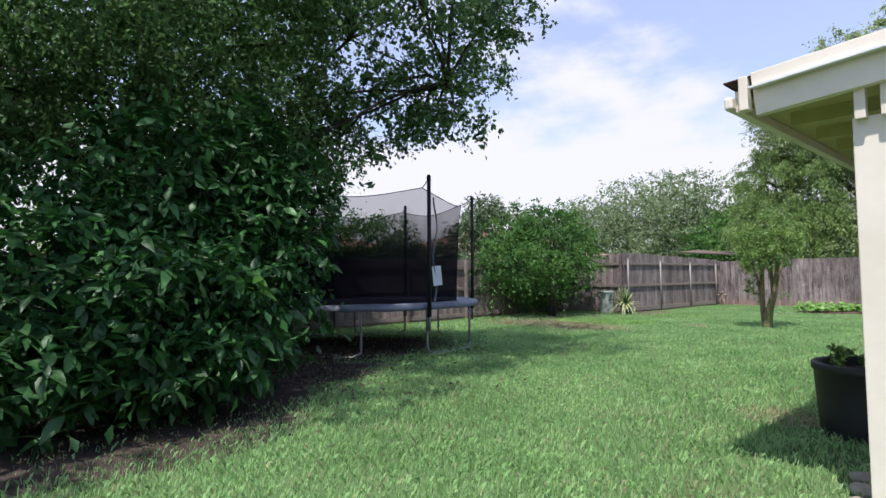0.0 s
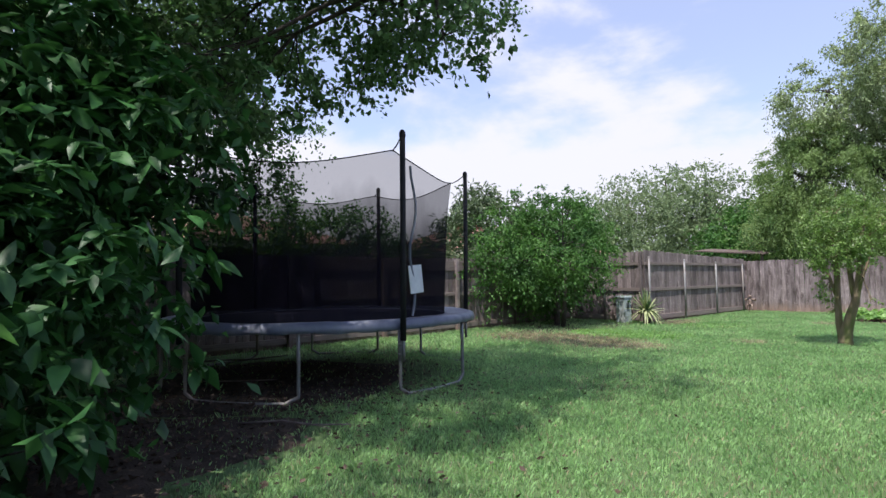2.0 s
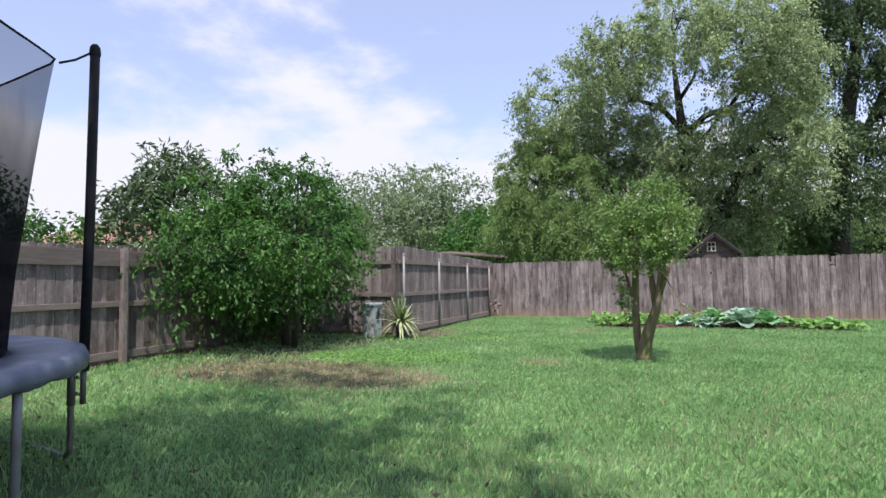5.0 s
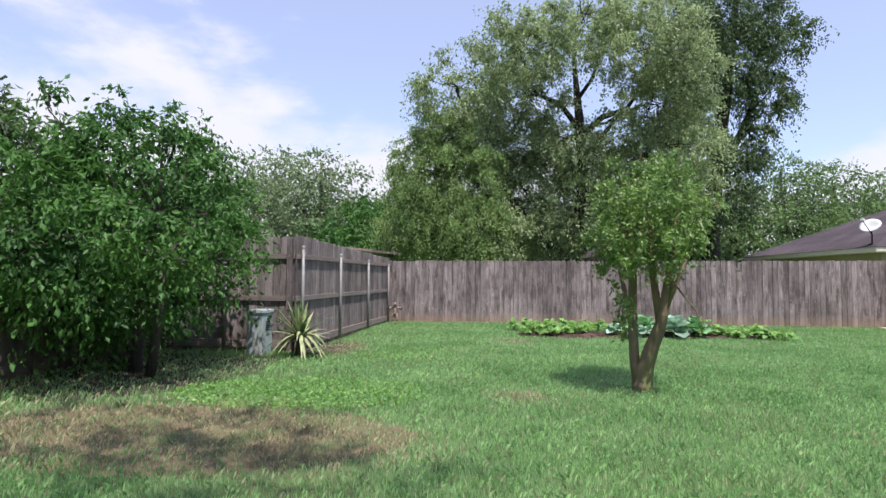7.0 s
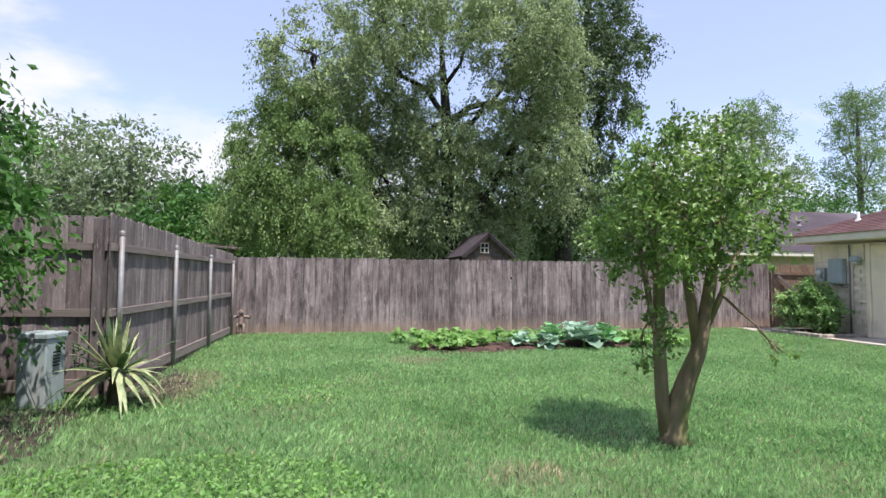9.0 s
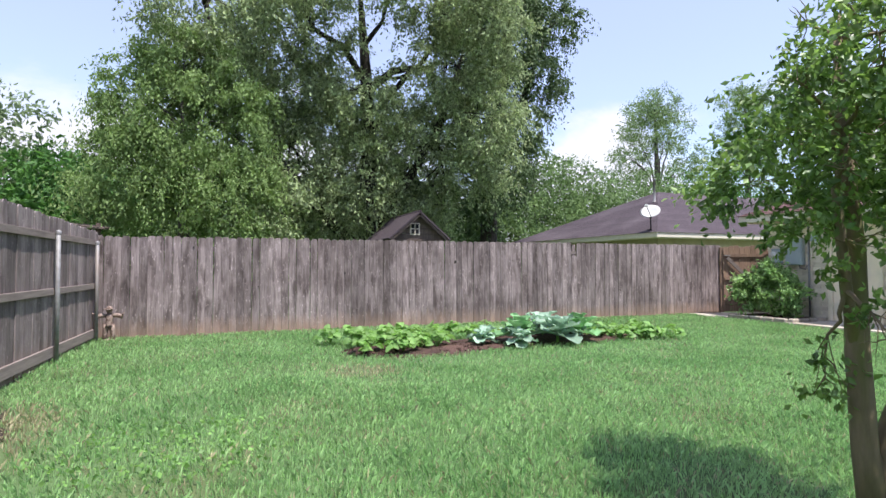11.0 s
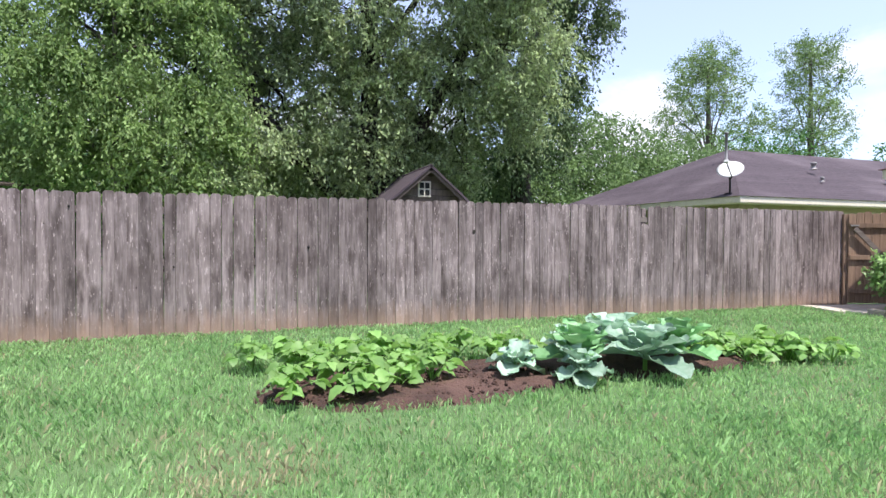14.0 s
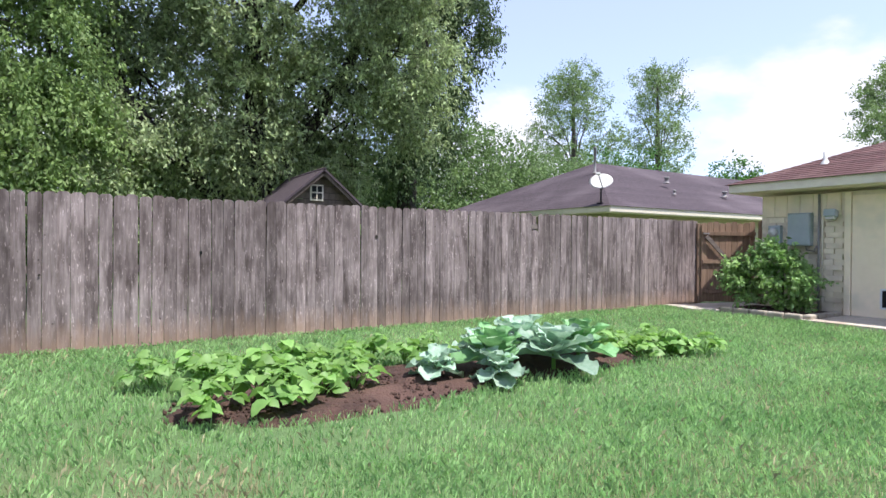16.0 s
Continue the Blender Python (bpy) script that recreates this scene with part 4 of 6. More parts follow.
def yucca():
    y = thing("yucca", (-8.03, 17.8, 0), "variegated yucca with long yellow-green sword leaves", "plant")
    rng = random.Random(12)
    mid = leaf("yucca_green", (0.10, 0.17, 0.06), (0.05, 0.1, 0.04), 0.3, 0.5, 0.4, 0.15, 10)
    part("stump", bm_tube([(0, 0, 0), (0.0, 0.02, 0.2), (0, 0, 0.34)], [0.09, 0.08, 0.06], 10), M["bark"], y)
    for i in range(64):
        az = rng.uniform(0, 2 * math.pi)
        el = radians(rng.choice([78, 62, 45, 25, 5, -20]) + rng.uniform(-10, 10))
        L = rng.uniform(0.55, 0.88) * (1.0 if el > 0 else 0.75)
        w = rng.uniform(0.026, 0.04)
        d = Vector((math.cos(az) * math.cos(el), math.sin(az) * math.cos(el), math.sin(el)))
        s = Vector((-math.sin(az), math.cos(az), 0))
        droop = rng.choice((0.15, 0.3, 0.75))
        n = d.cross(s)
        z0 = Vector((0, 0, 0.34))
        if el < 0.1:
            z0.z = 0.42
        bm = bmesh.new()
        rows = []
        for k in range(6):
            f = k / 5
            p = z0 + d * L * f - Vector((0, 0, droop * L * f ** 2.5 * math.cos(el)))
            ww = w * (0.7 + 0.9 * f if f < 0.4 else 1.06) * (1 - max(0, f - 0.45) / 0.56) + 0.001
            rows.append([bm.verts.new(p + s * ww), bm.verts.new(p + n * ww * 0.35), bm.verts.new(p - s * ww)])
        for a, b in zip(rows, rows[1:]):
            bm.faces.new((a[0], a[1], b[1], b[0]))
            bm.faces.new((a[1], a[2], b[2], b[1]))
        part("leaf", bm, M["leaf_yucca"] if i % 3 else mid, y, smooth=True)


def statue():
    bm = bmesh.new()
    bm_tube([(0, 0, 0), (0, 0, 0.04)], [0.1, 0.09], 14, bm)
    for sx in (-1, 1):
        bm_tube([(sx * 0.045, 0, 0.03), (sx * 0.05, -0.01, 0.1), (sx * 0.042, 0, 0.16), (sx * 0.03, 0, 0.24)], [0.036, 0.026, 0.036, 0.04], 10, bm)
        bm_tube([(sx * 0.04, 0, 0.365), (sx * 0.1, -0.01, 0.37), (sx * 0.15, -0.03, 0.355), (sx * 0.165, -0.035, 0.352)], [0.026, 0.032, 0.03, 0.036], 10, bm)
        bm_tube([(sx * 0.15, -0.04, 0.36), (sx * 0.18, -0.05, 0.395), (sx * 0.2, -0.06, 0.41)], [0.014, 0.01, 0.006], 6, bm)
    bm_tube([(0, 0, 0.21), (0, 0, 0.25), (0, 0, 0.3), (0, 0, 0.36), (0, 0, 0.4)], [0.06, 0.05, 0.04, 0.052, 0.022], 12, bm)
    bmesh.ops.create_icosphere(bm, subdivisions=2, radius=0.04, matrix=Matrix.Translation((0, 0, 0.435)))
    bm_tube([(-0.01, -0.01, 0.455), (-0.01, -0.01, 0.465)], [0.075, 0.06], 14, bm)
    bm_tube([(0, 0, 0.46), (0, 0, 0.49), (0, 0, 0.5)], [0.045, 0.036, 0.012], 12, bm)
    ob = part("statue", bm, M["statue"], None, smooth=True, loc=(-7.74, 25.15, 0))
    ob.scale = (1.25, 1.25, 1.25)
    tagged(ob, "small mottled terracotta garden statue with raised arms by the fence", "statue")


def fallen_stick(points, radius):
    base = Vector(points[0])
    t = thing("stick", base, "thin fallen grey stick lying on the shaded earth", "stick", "fallen sticks")
    n = len(points)
    part("stem", bm_tube([Vector(p) - base for p in points], [radius * (1 - 0.6 * i / n) for i in range(n)], 6), M["rail"], t, smooth=True)
    a, b = Vector(points[n // 2]) - base, Vector(points[-1]) - base
    side = (b - a).cross(Vector((0, 0, 1))) * 0.5
    part("twig", bm_tube([a, a + (b - a) * 0.4 + side * 0.5, a + (b - a) * 0.6 + side], [radius * 0.5, radius * 0.4, radius * 0.2], 5), M["rail"], t, smooth=True)


utility_box()
yucca()
statue()
fallen_stick([(-10.3, 6.1, 0.03), (-10.0, 6.6, 0.06), (-9.75, 7.0, 0.05), (-9.5, 7.6, 0.08)], 0.02)
fallen_stick([(-5.6, 5.0, 0.05), (-5.3, 5.3, 0.07), (-5.0, 5.45, 0.06), (-4.75, 5.7, 0.06)], 0.013)
fallen_stick([(-8.2, 5.6, 0.05), (-7.8, 5.9, 0.06), (-7.5, 6.4, 0.05)], 0.012)


# ---- big shade tree and large-leaved shrub ----
tree("shade_tree", (-8.4, 2.7, 0), "large dark spreading oak over the yard's edge with hanging leafy twigs",
     [([(-8.4, 2.7, 0), (-8.3, 2.7, 1.2), (-8.45, 2.75, 2.6), (-8.3, 2.9, 3.9), (-8.0, 3.3, 5.6), (-7.6, 3.9, 7.2)], [0.42, 0.33, 0.27, 0.22, 0.15, 0.08]),
      ([(-8.45, 2.75, 2.5), (-9.4, 1.9, 4.0), (-10.2, 1.2, 6.0)], [0.22, 0.18, 0.1]),
      ([(-8.3, 2.9, 3.9), (-7.2, 4.2, 5.2), (-5.9, 5.6, 5.3), (-4.5, 6.5, 4.4)], [0.045, 0.03, 0.018, 0.008]),
      ([(-8.3, 2.9, 3.3), (-9.0, 4.6, 4.4), (-9.8, 6.2, 4.6), (-10.4, 7.6, 4.6)], [0.12, 0.09, 0.06, 0.03])],
     # masses above z 8 stay unseen, added to shade the lawn
     [(-8.2, 1.5, 5.6, 2.6, 2.6, 1.6), (-6.3, 5.2, 3.5, 0.9, 0.9, 0.65), (-6.0, 4.4, 3.1, 0.8, 0.8, 0.7), (-4.2, 6.0, 8.6, 1.5, 1.3, 0.5), (-3.4, 5.2, 9.0, 1.5, 1.4, 0.5), (-4.9, 6.8, 9.1, 1.4, 1.2, 0.5), (-5.6, 4.9, 9.0, 1.4, 1.3, 0.5), (-2.9, 3.3, 8.2, 1.0, 1.0, 0.4), (-10.0, 5.6, 5.5, 1.5, 1.7, 1.1), (-10.5, 3.6, 5.0, 1.8, 2.4, 1.9), (-6.0, 2.2, 5.4, 2.0, 2.4, 1.4), (-5.4, 4.4, 5.7, 1.7, 1.7, 0.9),
      (-4.8, 6.6, 5.5, 1.1, 1.4, 0.7), (-7.7, 5.6, 4.9, 1.3, 1.2, 0.8), (-4.3, 6.5, 3.75, 0.5, 0.5, 0.3), (-4.9, 6.4, 4.25, 0.7, 0.7, 0.45), (-5.7, 6.6, 4.4, 0.8, 0.8, 0.5), (-5.9, 7.4, 4.15, 0.35, 0.35, 0.22), (-6.7, 7.1, 4.0, 0.45, 0.45, 0.3), (-6.5, 6.1, 4.7, 0.9, 0.9, 0.5), (-9.8, 6.6, 4.7, 1.3, 1.5, 1.0), (-10.8, 6.8, 3.9, 0.8, 1.3, 1.2), (-10.4, 5.2, 3.4, 0.9, 1.2, 1.4),
      (-7.9, 4.4, 7.2, 2.8, 2.8, 1.4), (-5.2, 0.5, 5.2, 1.5, 2.0, 1.2), (-8.6, -0.8, 3.4, 2.2, 2.2, 2.6), (-10.1, 1.4, 2.6, 1.0, 2.6, 2.4), (-10.2, 4.4, 2.6, 0.9, 1.5, 1.6),
      (-8.6, 4.2, 3.4, 1.4, 1.2, 1.1), (-7.0, 3.7, 3.3, 1.1, 0.9, 0.9), (-6.8, 5.0, 4.2, 1.0, 1.1, 0.6), (-7.5, 0.9, 4.2, 1.5, 1.5, 1.1), (-9.2, 2.3, 4.4, 1.5, 1.6, 1.2),
      (-3.8, 5.0, 5.4, 1.2, 1.6, 0.6), (-6.6, 0.6, 3.7, 1.4, 1.6, 1.1), (-3.9, 7.2, 5.7, 0.6, 0.9, 0.4), (-6.1, 8.6, 5.6, 0.75, 0.8, 0.45),
      (-10.7, 7.6, 3.2, 0.5, 0.7, 0.7),
      (-3.0, 6.3, 8.4, 1.2, 1.6, 0.5), (-4.4, 8.0, 8.5, 1.6, 1.5, 0.6), (-5.0, 5.5, 8.3, 1.6, 1.8, 0.7), (-6.4, 9.7, 8.9, 1.7, 1.1, 0.5), (-3.4, 3.8, 8.1, 1.2, 1.6, 0.6),
      # more masses out of view, added to shade the shrub and its earth
      (-2.5, -0.8, 5.8, 1.1, 1.5, 0.5), (-2.3, 1.0, 6.5, 1.0, 1.4, 0.5),
      (-3.4, 2.4, 5.9, 1.5, 1.6, 0.5), (-3.4, -0.4, 5.8, 1.5, 1.6, 0.6), (-3.6, -2.6, 5.4, 1.7, 1.4, 0.8), (-6.5, -3.0, 4.8, 2.2, 1.8, 1.2)],
     M["leaf_oak_near"], M["bark_dark"], 270000, 0.085, 21, limb_r=0.032, tight=0.12, sub=30, twigs=5, width=0.62, hang=0.35)


def big_leaf_mesh(L, w, seed):
    """A broad pointed leaf with a sunken midrib and a curl, 20 faces; it grows along +x from the origin."""
    rng = random.Random(seed)
    bm = bmesh.new()
    prof = (0.12, 0.72, 1.0, 0.86, 0.5, 0.03)
    curl, fold = rng.uniform(0.15, 0.4), rng.uniform(0.15, 0.35)
    rows = []
    for i, p in enumerate(prof):
        f = i / 5
        x, z = L * f, -L * curl * f * f
        ww = w * p / 2
        rows.append([bm.verts.new((x, ww, z + ww * fold)), bm.verts.new((x, 0, z)), bm.verts.new((x, -ww, z + ww * fold))])
    for a, b in zip(rows, rows[1:]):
        bm.faces.new((a[0], a[1], b[1], b[0]))
        bm.faces.new((a[1], a[2], b[2], b[1]))
    me = bpy.data.meshes.new("leaf")
    bm.to_mesh(me)
    bm.free()
    me.polygons.foreach_set("use_smooth", [True] * len(me.polygons))
    return me


def instance_soup(name, src, mats):
    """Many copies of one small mesh joined into one: mats is (N, 4, 4)."""
    n = len(src.vertices)
    v = np.empty(n * 3)
    src.vertices.foreach_get("co", v)
    v = np.c_[v.reshape(-1, 3), np.ones(n)]
    f = np.array([list(p.vertices) for p in src.polygons])
    out = np.einsum("nij,vj->nvi", mats, v)[:, :, :3].reshape(-1, 3)
    fs = (f[None] + (np.arange(len(mats)) * n)[:, None, None]).reshape(-1, f.shape[1])
    me = np_mesh(name, out, fs)
    me.polygons.foreach_set("use_smooth", [True] * len(me.polygons))
    return me


def frames(pts, dirs, rng, scale=(0.75, 1.25), up_bias=1.0):
    """Placing matrices: x along dirs, z towards the sky with some scatter."""
    d = unit(dirs)
    up = np.array([0, 0, 1.0]) * up_bias + rng.normal(0, 0.35, d.shape)
    y = unit(np.cross(up, d))
    z = np.cross(d, y)
    s = rng.uniform(*scale, len(d))[:, None]
    m = np.zeros((len(d), 4, 4))
    m[:, :3, 0], m[:, :3, 1], m[:, :3, 2], m[:, :3, 3], m[:, 3, 3] = d * s, y * s, z * s, pts, 1
    return m


def large_shrub():
    rng = np.random.default_rng(31)
    base = np.array([-5.0, 1.9, 0.0])
    s = thing("shrub", tuple(base), "large dense shrub with big glossy dark green leaves", "shrub")
    blobs = [(-4.5, 1.3, 1.05, 1.25, 1.5, 0.95), (-4.75, 2.9, 1.15, 1.0, 1.15, 1.1), (-5.4, 3.4, 1.9, 0.9, 0.9, 1.2), (-4.6, -0.2, 1.0, 1.4, 1.3, 0.95),
             (-5.9, 1.4, 1.6, 1.4, 1.8, 1.2), (-5.2, 2.5, 2.4, 1.0, 1.2, 0.9), (-5.4, 3.5, 2.9, 0.75, 0.7, 0.75), (-6.2, 3.6, 1.2, 0.9, 0.8, 1.0), (-4.75, 3.6, 1.3, 0.75, 0.75, 1.15), (-5.1, 4.1, 2.4, 0.7, 0.65, 0.8),
             (-3.75, 2.3, 0.95, 0.75, 1.0, 0.75), (-3.85, 1.5, 0.62, 0.65, 0.9, 0.42), (-4.0, 2.8, 0.6, 0.6, 0.7, 0.42), (-3.95, 0.5, 0.65, 0.75, 0.8, 0.5), (-3.5, 1.2, 0.5, 0.45, 0.8, 0.36), (-3.5, 2.3, 0.5, 0.4, 0.7, 0.36)]
    mats, shoots = [], []
    for b in blobs:
        b = np.array(b)
        k = int(95 * (b[3] * b[4] + b[4] * b[5] + b[3] * b[5]) / 3)
        u = unit(rng.normal(0, 1, (k, 3)))
        u[:, 2] = np.abs(u[:, 2]) * np.where(rng.uniform(0, 1, k) < 0.72, 1, -1)
        c = b[:3] + u * b[3:] * rng.uniform(0.72, 1.06, (k, 1))
        keep = (c[:, 2] > 0.17) & (c[:, 0] > -7.0)
        for ci, ui in zip(c[keep], u[keep]):
            n = rng.integers(7, 12)
            az = rng.uniform(0, 2 * np.pi) + np.arange(n) * 2.4
            tilt = rng.uniform(-0.45, 0.45, n)
            axis = unit(ui * 0.8 + np.array([0, 0, 0.8]))
            s1 = unit(np.cross(axis, [0.3, 0.2, 1]))
            s2 = np.cross(axis, s1)
            d = np.cos(az)[:, None] * s1 + np.sin(az)[:, None] * s2 + axis * (0.25 + tilt)[:, None] - np.array([0, 0, 0.25])
            p = ci + axis * (np.arange(n) * 0.009)[:, None]
            mats.append(frames(p, d, rng, (0.55, 1.25)))
            shoots.append((ci, axis))
    mats = np.concatenate(mats)
    near = np.hypot(mats[:, 0, 3] + 0.9, mats[:, 1, 3] - 2.4) + rng.uniform(0, 0.8, len(mats))
    order = np.argsort(near)
    variants = [big_leaf_mesh(0.16 + 0.013 * i, 0.07 + 0.006 * i, i) for i in range(5)]
    young = [big_leaf_mesh(0.15 + 0.013 * i, 0.066 + 0.006 * i, 20 + i) for i in range(5)]
    far = order[260:]
    for i in range(3):
        sel = mats[far[i::3]].copy()
        sel[:, :3, 3] -= base
        part("foliage", instance_soup("foliage", variants[i + 1], sel), M["leaf_bush"], s, kind="stuff")
    for j, idx in enumerate(order[:260]):
        m = Matrix(mats[idx].tolist())
        m.translation -= Vector(base)
        fresh = math.dist(mats[idx][:3, 3], (-3.5, 3.0, 1.35)) < 0.5
        ob = part("leaf", (young if fresh else variants)[j % 5], M["leaf_bush_new"] if fresh else M["leaf_bush"], s)
        ob.matrix_local = m
    bm = bmesh.new()
    rr = random.Random(2)
    for k in range(26):
        ci, _ = shoots[rr.randrange(len(shoots))]
        a = Vector((rr.uniform(-0.8, 0.5), rr.uniform(-1.2, 1.0), 0.0))
        bm_tube(limb_path(a, Vector(ci) - Vector(base), rng, 5, 0.08, 0.05), [0.022, 0.018, 0.014, 0.01, 0.008, 0.005], 5, bm, False)
    part("stem", bm, M["bark"], s, smooth=True)
    inner = [(b[0], b[1], b[2], b[3] * 0.75, b[4] * 0.75, b[5] * 0.75) for b in blobs]
    p, o = cloud(inner, 14000, rng, 40, 0.22, 0.2)
    p = p[p[:, 2] > 0.15]
    o = o[:len(p)]
    part("inner_foliage", leaves_mesh("inner_foliage", p - base, o, 0.13, 0.5, 0.4, 0.7, rng), M["leaf_bush"], s, kind="stuff")


large_shrub()

# ---- fence-corner shrubs and the small yard tree ----
tree("shrub", (-9.7, 15.9, 0), "big bright green shrub with loose arching twigs by the fence corner",
     [([(-9.7, 15.9, 0), (-9.6, 15.8, 1.0), (-9.5, 15.9, 2.0)], [0.09, 0.07, 0.04]), ([(-9.9, 16.2, 0), (-10.0, 16.4, 1.2), (-9.9, 16.6, 2.2)], [0.08, 0.06, 0.04]),
      ([(-9.3, 15.6, 0), (-9.0, 15.3, 0.9), (-8.9, 15.2, 1.6)], [0.07, 0.05, 0.03])],
     [(a - 0.5, b + 0.6, c, d * 0.9, e, g) if c < 1.7 and a < -9.0 else (a, b, c, d, e, g) for a, b, c, d, e, g in [(-9.6, 15.9, 2.3, 1.3, 1.4, 0.9), (-9.2, 15.1, 1.9, 0.9, 0.9, 0.45), (-9.5, 15.3, 1.3, 0.9, 0.9, 0.6), (-9.4, 16.6, 1.8, 0.9, 0.9, 0.8), (-10.2, 16.6, 2.2, 1.0, 1.2, 1.0), (-10.0, 14.8, 1.8, 0.9, 0.9, 0.8),
      (-9.6, 16.0, 3.0, 0.9, 1.0, 0.45), (-9.4, 16.9, 2.6, 0.7, 0.7, 0.5), (-9.8, 15.9, 1.1, 0.8, 0.9, 0.5), (-10.2, 15.8, 3.3, 0.5, 0.6, 0.4), (-9.3, 16.5, 3.3, 0.3, 0.35, 0.35), (-10.0, 17.3, 2.5, 0.7, 0.6, 0.8),
      (-9.7, 14.9, 1.2, 0.6, 0.7, 0.5), (-10.4, 14.2, 1.8, 0.5, 0.8, 1.0), (-10.3, 14.6, 2.9, 0.6, 0.8, 0.5), (-10.0, 16.1, 0.6, 0.6, 0.9, 0.35), (-8.95, 15.1, 0.95, 0.35, 0.4, 0.2),
      (-9.2, 15.6, 3.4, 0.2, 0.2, 0.3), (-9.8, 15.5, 3.6, 0.2, 0.2, 0.3), (-9.0, 16.2, 3.2, 0.2, 0.2, 0.35), (-9.6, 16.6, 3.7, 0.15, 0.15, 0.3), (-8.7, 16.8, 2.8, 0.25, 0.2, 0.25), (-10.4, 15.0, 3.5, 0.2, 0.2, 0.3),
      (-8.5, 15.5, 2.2, 0.35, 0.35, 0.2), (-8.5, 16.1, 1.6, 0.35, 0.35, 0.2), (-8.45, 15.0, 1.55, 0.3, 0.4, 0.15)]],
     M["leaf_hedge"], M["bark"], 40000, 0.095, 41, "shrub", tight=0.17, sub=24, limb_r=0.03, width=0.45, hollow=0.6, hang=0.6, spread=0.5, twigs=2)
tree("small_tree", (-2.95, 15.5, 0), "small multi-stemmed yard tree with smooth tan trunks and airy crown",
     [([(-2.95, 15.5, -0.02), (-2.95, 15.5, 0.1), (-2.92, 15.49, 0.3), (-2.85, 15.46, 0.55), (-2.76, 15.42, 0.8), (-2.7, 15.4, 1.1), (-2.64, 15.38, 1.5), (-2.6, 15.36, 1.9), (-2.55, 15.35, 2.3)], [0.15, 0.115, 0.1, 0.085, 0.07, 0.06, 0.05, 0.04, 0.02]),
      ([(-2.98, 15.5, 0.0), (-3.04, 15.52, 0.4), (-3.05, 15.54, 0.9), (-3.04, 15.55, 1.4), (-3.08, 15.58, 2.0), (-3.05, 15.6, 2.5)], [0.08, 0.06, 0.055, 0.05, 0.04, 0.02]),
      ([(-3.05, 15.54, 0.85), (-3.14, 15.53, 1.2), (-3.25, 15.5, 1.7)], [0.03, 0.028, 0.02]),
      ([(-2.72, 15.4, 0.95), (-2.6, 15.32, 1.3), (-2.42, 15.25, 1.8)], [0.03, 0.026, 0.018]),
      ([(-2.76, 15.42, 0.85), (-2.82, 15.46, 1.4), (-2.84, 15.47, 2.0)], [0.05, 0.042, 0.03])],
     [(-2.85 + (a + 2.75) * 0.75, 15.45 + (b - 15.45) * 1.25, c, d * 0.78, e * 1.2, g) for a, b, c, d, e, g in [(-2.75, 15.45, 2.1, 0.62, 0.65, 0.45), (-3.15, 15.5, 1.9, 0.45, 0.5, 0.35), (-2.3, 15.4, 1.95, 0.42, 0.5, 0.36), (-2.7, 15.4, 2.5, 0.45, 0.45, 0.28), (-2.8, 15.1, 1.75, 0.5, 0.4, 0.25), (-2.8, 15.9, 1.85, 0.55, 0.4, 0.35),
      (-2.35, 15.75, 2.3, 0.4, 0.35, 0.22), (-3.3, 15.3, 2.3, 0.3, 0.3, 0.2), (-3.3, 15.3, 1.0, 0.14, 0.14, 0.2), (-3.3, 15.45, 1.45, 0.25, 0.25, 0.14), (-2.7, 15.1, 1.45, 0.2, 0.2, 0.08),
      (-3.35, 15.4, 2.55, 0.06, 0.06, 0.28), (-2.9, 15.4, 2.8, 0.05, 0.05, 0.25), (-2.3, 15.4, 2.7, 0.06, 0.06, 0.25), (-2.6, 15.7, 2.8, 0.05, 0.05, 0.22), (-3.1, 15.7, 2.65, 0.06, 0.06, 0.25), (-2.05, 15.6, 2.4, 0.06, 0.06, 0.2),
      (-3.6, 15.5, 2.2, 0.12, 0.05, 0.12), (-1.9, 15.1, 2.2, 0.15, 0.06, 0.1), (-2.2, 15.0, 0.85, 0.14, 0.05, 0.05), (-3.15, 15.6, 0.75, 0.12, 0.12, 0.16), (-3.55, 15.35, 1.75, 0.15, 0.1, 0.1)]],
     M["leaf_myrtle"], M["bark_smooth"], 17000, 0.05, 43, tight=0.1, sub=60, limb_r=0.014, width=0.55, twigs=3, hang=0.1)
tree("shrub", (6.85, 23.4, 0.1), "bright green leafy shrub in the stone-edged bed by the wall",
     [([(6.85, 23.4, 0.1), (6.85, 23.4, 0.5), (6.85, 23.4, 0.9)], [0.04, 0.03, 0.02])],
     [(6.45, 23.5, 0.72, 0.45, 0.75, 0.5), (6.45, 22.95, 0.6, 0.35, 0.4, 0.4), (6.5, 23.9, 0.8, 0.4, 0.4, 0.45), (6.5, 23.3, 1.15, 0.35, 0.4, 0.3), (6.5, 23.4, 1.4, 0.15, 0.3, 0.15)],
     M["leaf_wall"], M["bark"], 5200, 0.1, 45, "shrub", tight=0.1, sub=60, limb_r=0.012, width=0.5)
tree("loquat_tree", (-13.0, 16.8, 0), "dark loquat tree with long drooping leaves behind the fence",
     [([(-13, 16.8, 0), (-13, 16.8, 1.5), (-13, 16.6, 2.8)], [0.1, 0.08, 0.05])],
     [(-13, 16.7, 3.2, 1.3, 1.4, 0.9), (-13, 15.6, 2.6, 0.9, 0.9, 0.8), (-12.9, 17.9, 2.7, 0.9, 0.9, 0.6), (-13.0, 16.4, 3.9, 0.8, 0.8, 0.45)],
     M["leaf_mag"], M["bark"], 7000, 0.19, 47, tight=0.13, sub=50, width=0.32, limb_r=0.03)
